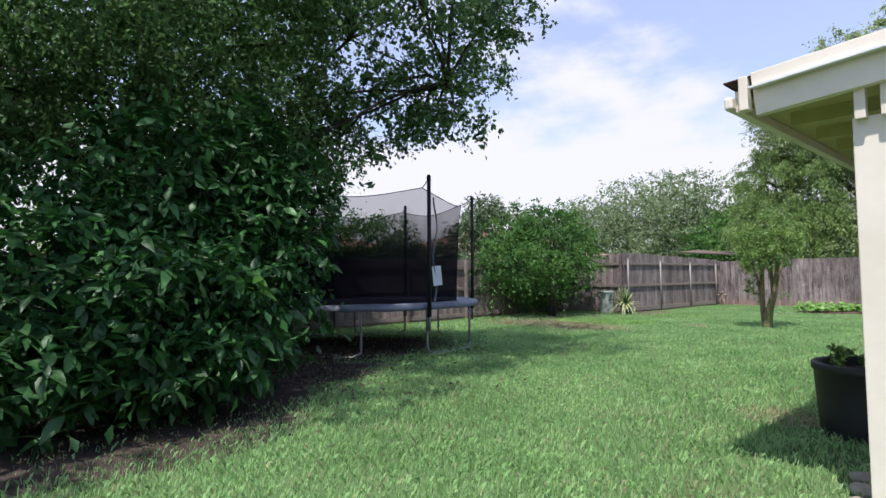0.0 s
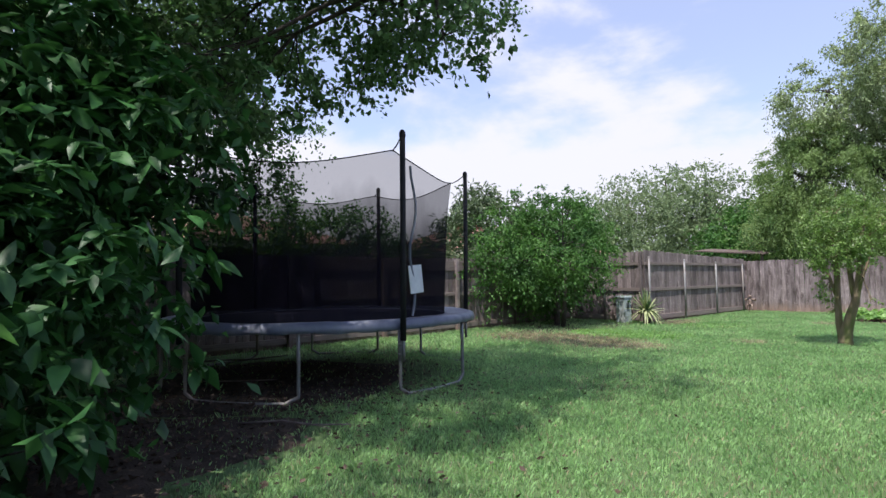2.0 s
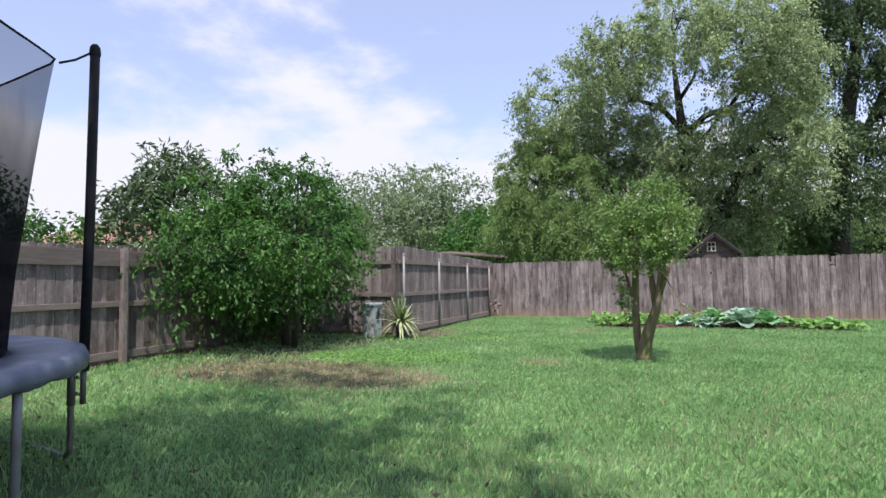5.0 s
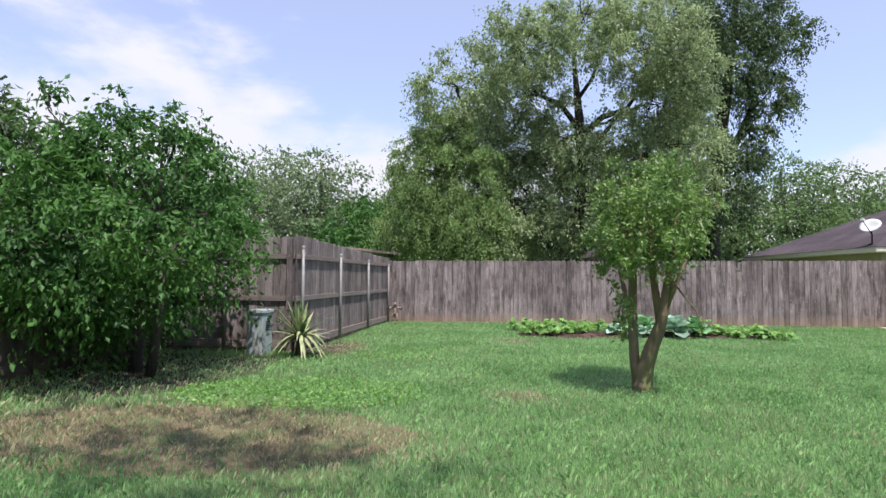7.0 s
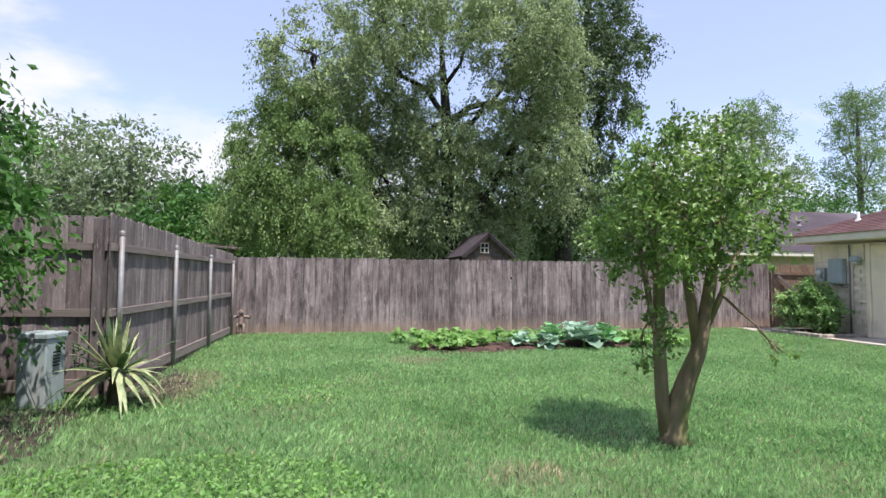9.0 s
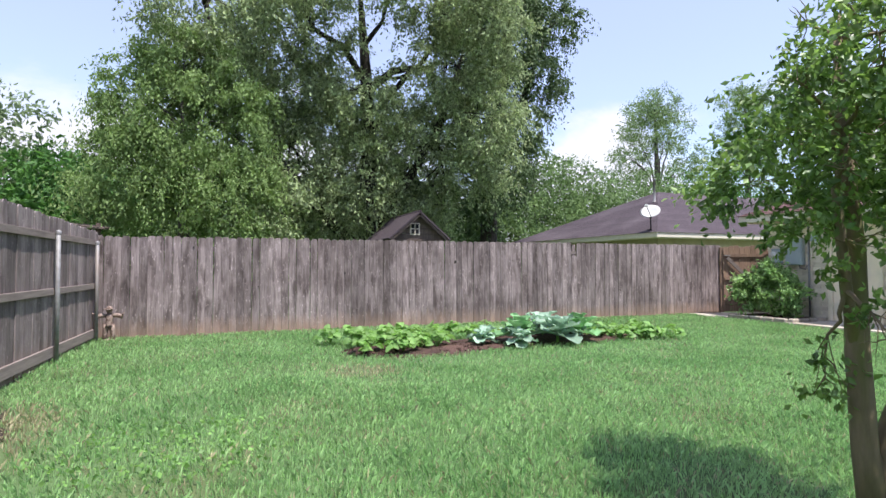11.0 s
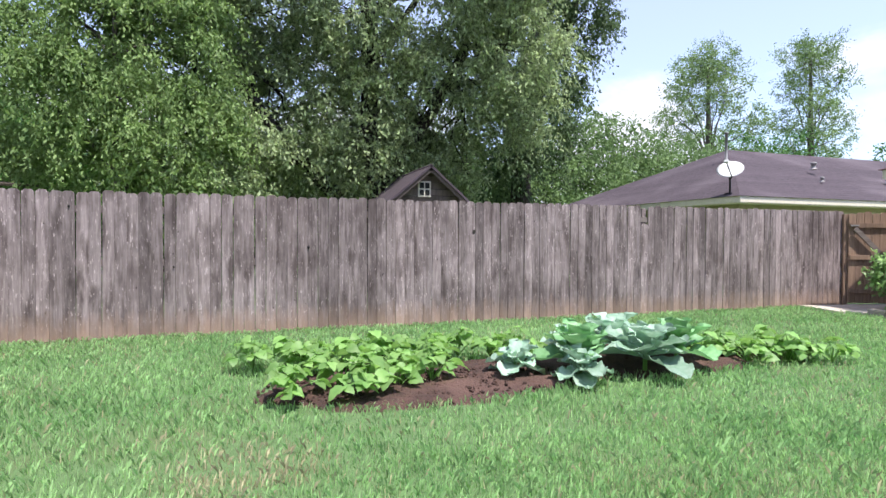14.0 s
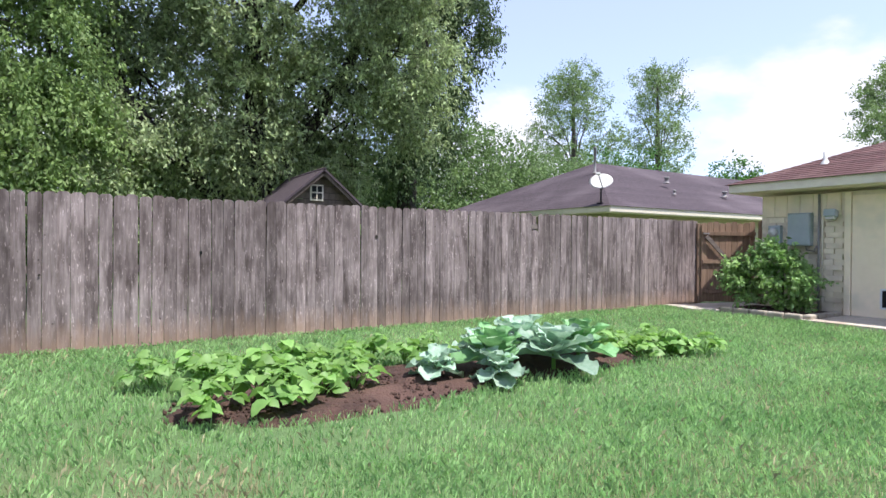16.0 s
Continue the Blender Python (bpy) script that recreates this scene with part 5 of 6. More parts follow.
for i, (x, y, z, r) in enumerate([(-14.5, 11.8, 2.2, 1.5), (-13.6, 8.5, 2.4, 1.3), (-14.6, 13.8, 1.9, 1.2), (-13.4, 4.0, 2.6, 1.8), (-13.5, -2.0, 2.8, 2.4)]):
    tree("garden_tree", (x, y, 0), "leafy green garden tree behind the side fence", [([(x, y, 0), (x, y, z)], [0.1, 0.05])],
         [(x, y, z, r, r, r * 0.8), (x + 0.3, y + r * 0.6, z + r * 0.35, r * 0.6, r * 0.6, r * 0.5), (x, y - r * 0.6, z, r * 0.7, r * 0.6, r * 0.7)],
         M["leaf_hedge"], M["bark"], 7000, 0.12, 50 + i, limb_r=0.03)

# ---- trees beyond the back fence ----
tree("oak_tree", (-1.0, 33.0, 0), "wide old live oak with grey-green hanging foliage and dark limbs",
     [([(-1.0, 33, 0), (-1.1, 33, 1.5), (-1.0, 33, 4.0), (-1.1, 33, 7.6), (-1.4, 32.8, 10.8)], [0.45, 0.36, 0.3, 0.22, 0.08]),
      ([(-1.1, 33, 7.5), (-0.2, 32.9, 8.3), (0.8, 32.9, 8.6), (1.6, 32.8, 9.8)], [0.16, 0.13, 0.1, 0.05]), ([(-1.15, 33, 7.8), (-2.0, 32.8, 8.9), (-3.0, 32.7, 9.3), (-3.6, 32.5, 10.4)], [0.13, 0.11, 0.08, 0.04]),
      ([(-1.3, 32.9, 9.0), (-0.6, 32.8, 10.0), (-0.3, 32.8, 11.2)], [0.1, 0.07, 0.04]),
      ([(-1.0, 33, 1.5), (-3.4, 32.6, 3.8), (-5.6, 32.2, 6.6), (-6.4, 32, 9.3)], [0.22, 0.17, 0.12, 0.05]),
      ([(-1.0, 33, 2.5), (0.8, 33, 5.0), (2.0, 33, 7.4), (2.8, 33, 10.0)], [0.2, 0.16, 0.11, 0.05])],
     [(a, b - 1.3 if c > 7.5 else b + 0.2, c, d, e, g) for a, b, c, d, e, g in [(-6.2, 32, 9.0, 1.8, 2.0, 1.3), (-3.8, 32, 10.6, 1.9, 2, 1.3), (-1.4, 32, 11.9, 1.8, 1.8, 0.95), (-1.6, 31.5, 7.0, 1.3, 1.3, 0.7),
      (1.0, 32, 10.6, 2.2, 2.2, 1.4), (2.5, 32.5, 9.6, 1.4, 1.9, 1.6), (2.5, 31.8, 6.6, 1.5, 2.0, 1.9), (0.9, 32.6, 5.3, 2.0, 1.6, 1.6), (-3.2, 33.2, 4.9, 2.2, 1.6, 2.0), (3.2, 32, 5.0, 0.9, 1.2, 0.9),
      (-4.2, 33, 7.4, 1.9, 1.9, 1.4), (-5.4, 31.2, 3.2, 2.0, 1.6, 1.3), (-1.2, 34, 6.0, 3.0, 1.8, 2.4), (-2.4, 33.4, 3.0, 2.2, 1.2, 1.2), (1.8, 33.0, 8.4, 1.8, 1.6, 1.4), (-6.0, 32, 7.2, 1.8, 1.6, 1.3),
      (-3.0, 33.4, 11.2, 1.3, 1.3, 0.8), (0.6, 33.0, 12.0, 1.2, 1.3, 0.7), (-3.6, 33.5, 9.0, 1.9, 1.6, 1.2), (-0.2, 33.5, 3.2, 2.4, 1.2, 1.4), (1.3, 33.0, 3.6, 1.2, 0.8, 1.0), (-3.0, 33.0, 3.6, 2.2, 1.0, 1.2), (-1.5, 32.0, 4.2, 1.4, 0.8, 1.6), (-0.9, 32.2, 6.2, 1.2, 0.7, 0.7)]],
     M["leaf_oak"], M["bark_dark"], 215000, 0.135, 61, limb_r=0.08, tight=0.15, sub=30, droop=0.5, hollow=0.6, twigs=6, width=0.42, hang=0.55)
tree("leafy_tree", (-6.8, 30.6, 0), "bushy yellow-green tree with hanging foliage in front of the old oak",
     [([(-6.8, 30.6, 0), (-6.8, 30.6, 2.5), (-6.9, 30.6, 5.0)], [0.22, 0.16, 0.07])],
     [(-6.4, 30.8, 5.4, 1.9, 1.5, 1.9), (-7.7, 30.8, 5.9, 1.2, 1.2, 1.4), (-8.0, 31.0, 3.9, 1.4, 1.3, 1.4), (-6.0, 30.6, 3.6, 1.6, 1.3, 1.2), (-6.9, 30.8, 7.2, 1.0, 1.0, 0.8)],
     M["leaf_willowy"], M["bark"], 80000, 0.105, 62, limb_r=0.06, tight=0.17, sub=36, droop=0.6, hang=0.9)
tree("tall_tree", (5.7, 37.0, 0), "tall dark tree with ivy-clad trunk and ragged hanging foliage",
     [([(5.7, 37, 0), (5.7, 37, 3), (6.0, 37, 7), (6.6, 37, 11), (7.2, 37, 16)], [0.45, 0.38, 0.33, 0.27, 0.12]), ([(6.0, 37, 6), (7.4, 37, 9), (8.8, 37, 12.5)], [0.2, 0.15, 0.06])],
     [(6.4, 36.8, 5.6, 1.3, 1.4, 1.1), (5.0, 36.5, 7.8, 1.4, 1.5, 1.3), (7.6, 36.8, 8.0, 0.9, 1.2, 1.2), (8.4, 36.8, 10.4, 1.1, 1.1, 1.2), (6.0, 36.8, 11.5, 1.8, 1.6, 1.5), (9.2, 36.8, 13.2, 1.4, 1.4, 0.9), (6.8, 37, 15, 2.4, 2.0, 1.8), (4.9, 37, 13.4, 1.6, 1.6, 1.4), (5.0, 36.5, 4.2, 0.8, 0.8, 0.8)],
     M["leaf_tall"], M["bark_dark"], 70000, 0.16, 63, limb_r=0.08, tight=0.18, sub=26, droop=0.6, hang=1.0)
BACK = [  # x, y, top, radius, leaf: woods behind the fence
    (-17.6, 40, 8.3, 3.0, "leaf_oak2"), (-14.4, 38.5, 7.8, 2.5, "leaf_oak2"), (-21.0, 41, 8.2, 3.0, "leaf_oak2"), (1.6, 37.8, 5.0, 1.9, "leaf_far"), (4.0, 39.5, 5.2, 2.0, "leaf_far"), (-11.5, 37, 5.2, 2.0, "leaf_hedge"), (-24, 40, 7.2, 2.8, "leaf_oak2"),
    (-9.8, 40, 5.6, 2.2, "leaf_oak2"), (-28, 38, 6.4, 2.8, "leaf_oak2"), (-4, 44, 6, 3, "leaf_far"), (-7.5, 41, 5.2, 2.4, "leaf_far"), (-10.5, 34.5, 4.2, 1.8, "leaf_hedge"), (-1.5, 45, 5.6, 3, "leaf_far"), (6.8, 46, 5.2, 2.4, "leaf_far"), (1, 46, 5.5, 3, "leaf_far"), (3.5, 44, 4.2, 2.0, "leaf_far"), (9.6, 44, 6.0, 2.4, "leaf_far"),
    (12.8, 45, 8.6, 2.6, "leaf_far"), (16.4, 46, 8.2, 2.8, "leaf_far"), (20.5, 47, 7.6, 2.8, "leaf_far"), (25.0, 48, 8.0, 3.0, "leaf_far"), (30, 49, 8.6, 3.2, "leaf_hedge"), (36, 50, 9.0, 3.2, "leaf_hedge"), (33, 40, 6.8, 2.6, "leaf_hedge"), (38, 41, 6.2, 2.6, "leaf_hedge")]
for i, (x, y, top, r, lf) in enumerate(BACK):
    top, r = top * 1.12, r * 1.15
    h = top / 2
    tree("background_tree", (x, y, 0), "leafy green tree in the distance behind the fence", [([(x, y, 0), (x + 0.2, y, h), (x, y, top * 0.8)], [0.25, 0.18, 0.06])],
         [(x, y, h * 0.85, r, r, h * 0.75), (x - r * 0.5, y - 0.5, top * 0.62, r * 0.6, r * 0.6, top * 0.17), (x + r * 0.45, y - 0.3, top * 0.68, r * 0.6, r * 0.6, top * 0.16), (x, y, top * 0.85, r * 0.55, r * 0.55, top * 0.11),
          (x + r * 0.7, y - 0.4, top * 0.35, r * 0.7, r * 0.6, top * 0.25), (x - r * 0.8, y - 0.4, top * 0.3, r * 0.6, r * 0.6, top * 0.22)],
         M[lf], M["bark"], 10000, 0.25, 70 + i, limb_r=0.06, tight=0.16, sub=26, hollow=0.4, hang=0.3)


def pine(x, y, top, r, low, seed):
    rng = np.random.default_rng(seed)
    blobs = []
    for k in range(16):
        f = (k + 0.5) / 16
        z = low + (top - low) * f
        a = 2.4 * k + rng.uniform(-0.4, 0.4)
        rr = r * (0.8 - 0.5 * f ** 2) * rng.uniform(0.55, 1.0)
        blobs.append((x + rr * math.cos(a), y + rr * math.sin(a), z, r * 0.36, r * 0.36, (top - low) * 0.085))
    blobs.append((x, y, top - 0.9, r * 0.35, r * 0.35, 1.0))
    tree("pine_tree", (x, y, 0), "tall pine with open tufted crown beyond the roofs", [([(x, y, 0), (x + 0.2, y, top * 0.5), (x, y, top - 1)], [0.4, 0.28, 0.08])],
         blobs, M["leaf_pine"], M["bark"], 17000, 0.26, seed, limb_r=0.09, tight=0.2, sub=16, width=0.3, droop=0.1, hang=0.0)


pine(32.3, 55.0, 16.8, 4.6, 8.8, 91)
pine(44.3, 55.2, 19.4, 3.9, 8.2, 92)
pine(41.5, 33.0, 13.6, 4.0, 8.5, 94)


# ---- neighbouring houses ----
def hip_house(x0, y0, x1, y1, eave, apex, label, roof_mat, wall_mat, trim_mat, inset):
    h = thing("house", (x0, y0, 0), label, "house")
    w, d = x1 - x0, y1 - y0
    part("wall", bm_box((w - 0.9, d - 0.9, eave - 0.1), (w / 2, d / 2, (eave - 0.1) / 2)), wall_mat, h)
    part("soffit", bm_box((w, d, 0.03), (w / 2, d / 2, eave - 0.11)), trim_mat, h)
    for sx, sy, at in ((w, 0.03, (w / 2, 0, eave - 0.02)), (w, 0.03, (w / 2, d, eave - 0.02)), (0.03, d, (0, d / 2, eave - 0.02)), (0.03, d, (w, d / 2, eave - 0.02))):
        part("fascia", bm_box((sx, sy, 0.17), at, bevel=0.004), trim_mat, h, "pale yellow eave board")
    rx0, rx1, ry0, ry1 = inset
    a, b, c, e = (-0.05, -0.05, eave + 0.06), (w + 0.05, -0.05, eave + 0.06), (w + 0.05, d + 0.05, eave + 0.06), (-0.05, d + 0.05, eave + 0.06)
    p, q = (rx0, ry0, apex), (rx1, ry1, apex)
    for quad in ((a, b, q, p), (b, c, q, (q[0] + 0.001, q[1], q[2])), (c, e, p, q), (e, a, p, (p[0], p[1] + 0.001, p[2]))):
        part("shingles", roof_plane(bmesh.new(), quad, 28, 0.005), roof_mat, h)
    return h


nb = hip_house(8.2, 29.0, 30.0, 39.4, 2.45, 4.78, "low brick house with dark grey-brown hipped roof behind the fence", M["shingle_d"], M["tan"], M["mortar"], (4.9, 16.5, 5.2, 5.2))


def satellite_dish():
    d = thing("satellite_dish", (8.42, 29.55, 2.62), "pale satellite dish on a bent mast at the roof corner", "satellite dish")
    bm, _ = bm_lathe([(0.0, 0.0), (0.12, 0.01), (0.22, 0.045), (0.3, 0.085), (0.31, 0.09), (0.22, 0.055), (0.0, 0.012)], 28)
    for v in bm.verts:
        v.co.x *= 1.12
    bmesh.ops.transform(bm, matrix=Matrix.Translation((-0.08, -0.08, 0.6)) @ Vector((-0.6, -0.45, 0.62)).to_track_quat("Z", "Y").to_matrix().to_4x4(), verts=bm.verts)
    part("reflector", bm, M["dish"], d, "pale oval reflector", smooth=True)
    part("mast", bm_tube([(0, 0, 0), (0.0, 0, 0.35), (-0.05, -0.02, 0.5)], 0.025, 10), M["black"], d, smooth=True)
    part("arm", bm_tube([(-0.02, 0, 0.35), (-0.25, -0.3, 0.42), (-0.5, -0.35, 0.8)], 0.014, 8), M["black"], d, smooth=True)
    part("feed", bm_box((0.08, 0.12, 0.08), (-0.5, -0.35, 0.82), (0, 20, 30), bevel=0.015), M["dish"], d)
    part("foot", bm_box((0.2, 0.2, 0.02), (0, 0, 0.01), bevel=0.004), M["black"], d)


satellite_dish()
for x, y, z, hh, r in ((11.6, 32.8, 4.1, 0.95, 0.05), (14.0, 31.4, 3.75, 0.18, 0.07), (16.5, 30.6, 3.3, 0.16, 0.07), (13.1, 30.4, 3.2, 0.1, 0.04)):
    bm, _ = bm_lathe([(r * 2, 0), (r, 0.05), (r, hh), (r * 1.5, hh), (r * 1.4, hh + 0.06), (0, hh + 0.07)], 12)
    tagged(part("roof_vent", bm, M["galv"], None, smooth=True, loc=(x, y, z)), "small metal vent pipe on the dark roof", "roof vent", group="vents on the neighbour's roof")
hip_house(-24.0, 19.0, -16.0, 30.0, 2.5, 4.1, "neighbouring house with faded terracotta roof", M["shingle_p"], M["tan"], M["cream"], (4.0, 4.1, 4.0, 7.0))
hip_house(-24.0, 3.0, -16.0, 14.0, 2.5, 4.0, "neighbouring house with brown roof behind trees", M["shingle_p"], M["tan"], M["cream"], (4.0, 4.1, 4.0, 7.0))


def shed():
    s = thing("shed", (-0.4, 29.6, -0.12), "old dark wooden shed with gable and small white window", "shed")
    w, top = 0.8, 2.98
    for i in range(20):
        z = 0.02 + i * 0.15
        half = w if z < 2.3 else w * (top - z) / (top - 2.3)
        if half > 0.05:
            part("board", bm_box((2 * half, 0.03, 0.143), (0, 0, z + 0.07), (4, 0, 0), bevel=0.004), M["barn"], s)
    part("wall", bm_box((1.5, 2.4, 2.3), (0, 1.3, 1.15)), M["barn"], s)
    for sg in (-1, 1):
        part("roof_panel", bm_box((1.3, 2.9, 0.05), (sg * 0.46, 1.2, 2.67), (0, sg * 40.5, 0), bevel=0.004), M["shingle_d"], s, "dark roof slope")
        part("rake_board", bm_box((1.22, 0.03, 0.09), (sg * 0.44, -0.2, 2.62), (0, sg * 40.5, 0), bevel=0.004), M["barn"], s)
    part("frame", bm_box((0.3, 0.03, 0.36), (-0.1, -0.035, 2.56), bevel=0.004), M["mortar"], s, "pale window frame")
    for dx in (-0.165, -0.035):
        for z in (2.48, 2.64):
            part("pane", bm_box((0.1, 0.012, 0.13), (dx, -0.056, z)), M["dark"], s)


shed()
lean = thing("lean_to", (-11.2, 29.5, 0), "low shed roof of old shingles behind the fence", "shed")
part("roof", bm_box((3.0, 2.0, 0.05), (1.2, 1.0, 2.45), (4, 5, 0), bevel=0.004), M["barn"], lean)
for x in (-0.2, 2.5):
    part("post", bm_box((0.1, 0.1, 2.4), (x, 0.3, 1.2)), M["barn"], lean)


# ---- vegetable bed ----
def bean_leaf_mesh(seed, s=0.105):
    """A broad heart-shaped leaf with a pointed tip, folded along its midrib."""
    rng = random.Random(seed)
    bm = bmesh.new()
    prof = (0.5, 0.92, 1.0, 0.93, 0.72, 0.42, 0.02)
    rows = []
    fold = rng.uniform(0.1, 0.3)
    for i, p in enumerate(prof):
        f = i / 6
        ww = s * p * 0.5
        x, z = s * f * 1.1, -s * 0.45 * f * f
        back = -s * 0.12 if i == 0 else 0.0
        rows.append([bm.verts.new((x + back, ww, z + ww * fold * 1.4 - (0.006 if i % 2 else 0))), bm.verts.new((x, ww * 0.5, z + ww * fold)), bm.verts.new((x, 0, z)),
                     bm.verts.new((x, -ww * 0.5, z + ww * fold)), bm.verts.new((x + back, -ww, z + ww * fold * 1.4 - (0 if i % 2 else 0.006)))])
    for a, b in zip(rows, rows[1:]):
        for j in range(4):
            bm.faces.new((a[j], a[j + 1], b[j + 1], b[j]))
    me = bpy.data.meshes.new("leaf")
    bm.to_mesh(me)
    bm.free()
    me.polygons.foreach_set("use_smooth", [True] * len(me.polygons))
    return me


def bean_plant(rng, big=1.0):
    p = thing("bean_plant", (0, 0, 0), "bushy bean plant with broad light green leaves on dark soil", "vegetable plant", "plants in the vegetable bed")
    mats = []
    bm = bmesh.new()
    for k in range(12):
        a = rng.uniform(0, 2 * np.pi)
        L = rng.uniform(0.04, 0.27) * big
        tip = np.array([math.cos(a) * L, math.sin(a) * L, (0.36 - 0.7 * L) * rng.uniform(0.55, 1.0) * big])
        bm_tube([(0, 0, 0), tuple(tip * [0.4, 0.4, 0.7]), tuple(tip)], [0.006, 0.005, 0.003], 4, bm, False)
        for q in range(3):
            aa = a + (q - 1) * 1.5 + rng.uniform(-0.3, 0.3)
            d = np.array([math.cos(aa), math.sin(aa), rng.uniform(-0.25, 0.3)])
            at = tip * rng.uniform(0.75, 1.0)
            mats.append(frames(at[None], d[None], rng, (0.6 * big, 1.25 * big)))
    part("stem", bm, M["leaf_bean"], p)
    part("foliage", instance_soup("foliage", bean_leaf_mesh(1), np.concatenate(mats)), M["leaf_bean"], p)
    return p


def cabbage_leaf(L, w, curl, seed):
    """A wide ruffled leaf blade with a raised midrib and side ribs, growing along +x."""
    rng = random.Random(seed)
    ph = rng.uniform(0, 6)
    bm = bmesh.new()
    rows = []
    nu, nv = 14, 10
    for i in range(nu + 1):
        f = i / nu
        q = 0.16 + 0.1 * f if f < 0.2 else min(1.0, 0.2 + 1.15 * math.sin(math.pi * min(1, (f - 0.14) / 0.9)) ** 0.7)
        if i == nu:
            q = 0.25
        q *= 1 + 0.07 * math.sin(i * 2.2 + ph)
        row = []
        for j in range(nv + 1):
            g = j / nv * 2 - 1
            y = w / 2 * q * g
            rib = 0.006 * math.cos((f * 9 - abs(g) * 3.0) * math.pi) * (1 - abs(g)) + (0.008 if j == nv // 2 else 0)
            ruffle = 0.022 * abs(g) ** 3 * math.sin(i * 1.25 + ph + 2 * g) + 0.006 * noise.noise(Vector((f * 9, g * 5, seed)))
            z = -L * curl * f * f * 0.6 + (g * g) * q * w * 0.2 + rib + ruffle
            row.append(bm.verts.new((L * f + 0.012 * math.sin(j * 1.9 + ph) * (f > 0.8), y, z)))
        rows.append(row)
    for a, b in zip(rows, rows[1:]):
        for j in range(nv):
            bm.faces.new((a[j], a[j + 1], b[j + 1], b[j]))
    return bm


def cabbage(rng, big, material, label, upright=58):
    p = thing("cabbage", (0, 0, 0), label, "vegetable plant", "cabbages in the vegetable bed")
    part("stem", bm_tube([(0, 0, 0), (0, 0, 0.1 * big), (0, 0, 0.2 * big)], [0.022, 0.02, 0.012], 7), M["leaf_bean"], p)
    for k in range(12):
        L = rng.uniform(0.26, 0.36) * big * (0.75 + 0.03 * k)
        bm = cabbage_leaf(L, L * rng.uniform(0.68, 0.85), rng.uniform(0.15, 0.6), 100 + k + int(rng.integers(0, 900)))
        ob = part("leaf", bm, material, p, smooth=True)
        el = upright - 4.6 * k + rng.uniform(-8, 8)
        ob.matrix_local = pose(0, 0, (0.2 - 0.011 * k) * big, rng.uniform(-12, 12), -el, 137.5 * k + rng.uniform(-15, 15))
    return p


def clods():
    rng = np.random.default_rng(8)
    bm = bmesh.new()
    bmesh.ops.create_icosphere(bm, subdivisions=1, radius=0.02)
    for v in bm.verts:
        v.co *= 1 + 0.5 * noise.noise(v.co * 60)
    me = bpy.data.meshes.new("clod")
    bm.to_mesh(me)
    bm.free()
    n = 1500
    a, r = rng.uniform(0, 6.283, n), np.sqrt(rng.uniform(0, 1, n))
    left = rng.uniform(0, 1, n) < 0.65
    x = np.where(left, -2.75, -0.2) + 1.5 * r * np.cos(a)
    y = np.where(left, 22.15, 22.4) + 0.72 * r * np.sin(a)
    p = np.c_[x, y, 0.02 + 0.055 * (1 - r ** 3)]
    ob = part("soil_clods", instance_soup("soil_clods", me, frames(p, rng.normal(0, 1, (n, 3)), rng, (0.15, 1.1))), M["soil"], None, kind="stuff")
    tagged(ob, "loose clods of garden soil", "soil")


def garden():
    clods()
    rng = np.random.default_rng(77)
    beans = [bean_plant(rng, b) for b in (0.95, 1.12, 1.0)]
    spots = [(-4.25, 22.95), (-3.95, 22.85), (-3.65, 22.95), (-3.35, 22.85), (-3.05, 22.95), (-2.75, 22.9), (-2.45, 22.95), (-2.15, 22.9), (-1.85, 22.85), (-3.8, 22.55), (-3.4, 22.6), (-3.0, 22.6), (-2.6, 22.6), (-1.6, 22.7),
             (-3.95, 21.8), (-3.6, 21.95), (-3.4, 21.8), (-3.1, 21.95), (-2.75, 21.95),
             (0.35, 22.05), (0.6, 21.85), (0.9, 21.95), (1.15, 21.75), (1.4, 21.85), (0.75, 22.25), (1.3, 22.15), (1.6, 21.6)]
    for i, (x, y) in enumerate(spots):
        m = pose(x + rng.uniform(-0.05, 0.05), y + rng.uniform(-0.05, 0.05), 0.05 if x < 0 else 0.02, 0, 0, rng.uniform(0, 360))
        if i < 3:
            beans[i].matrix_world = m
        else:
            copy_thing(beans[i % 3], m)
    pale, green = M["leaf_cab"], M["leaf_cab_green"]
    cabs = [cabbage(rng, 0.85, pale, "young blue-grey cabbage with pale ribs on dark soil", 45), cabbage(rng, 1.2, green, "tall dark green cabbage with upright ruffled leaves", 72),
            cabbage(rng, 1.35, pale, "large blue-grey cabbage with wide open pale-ribbed leaves", 55)]
    spots = [(0, -1.95, 22.0), (1, -1.3, 21.95), (2, -0.7, 21.75), (0, -1.5, 21.62), (2, -0.55, 22.45), (1, -0.15, 21.95), (0, -1.0, 22.7), (0, 0.05, 22.4)]
    for i, (k, x, y) in enumerate(spots):
        m = pose(x, y, 0.05, 0, 0, rng.uniform(0, 360))
        if i < 3:
            cabs[k].matrix_world = m
        else:
            copy_thing(cabs[k], m)


garden()


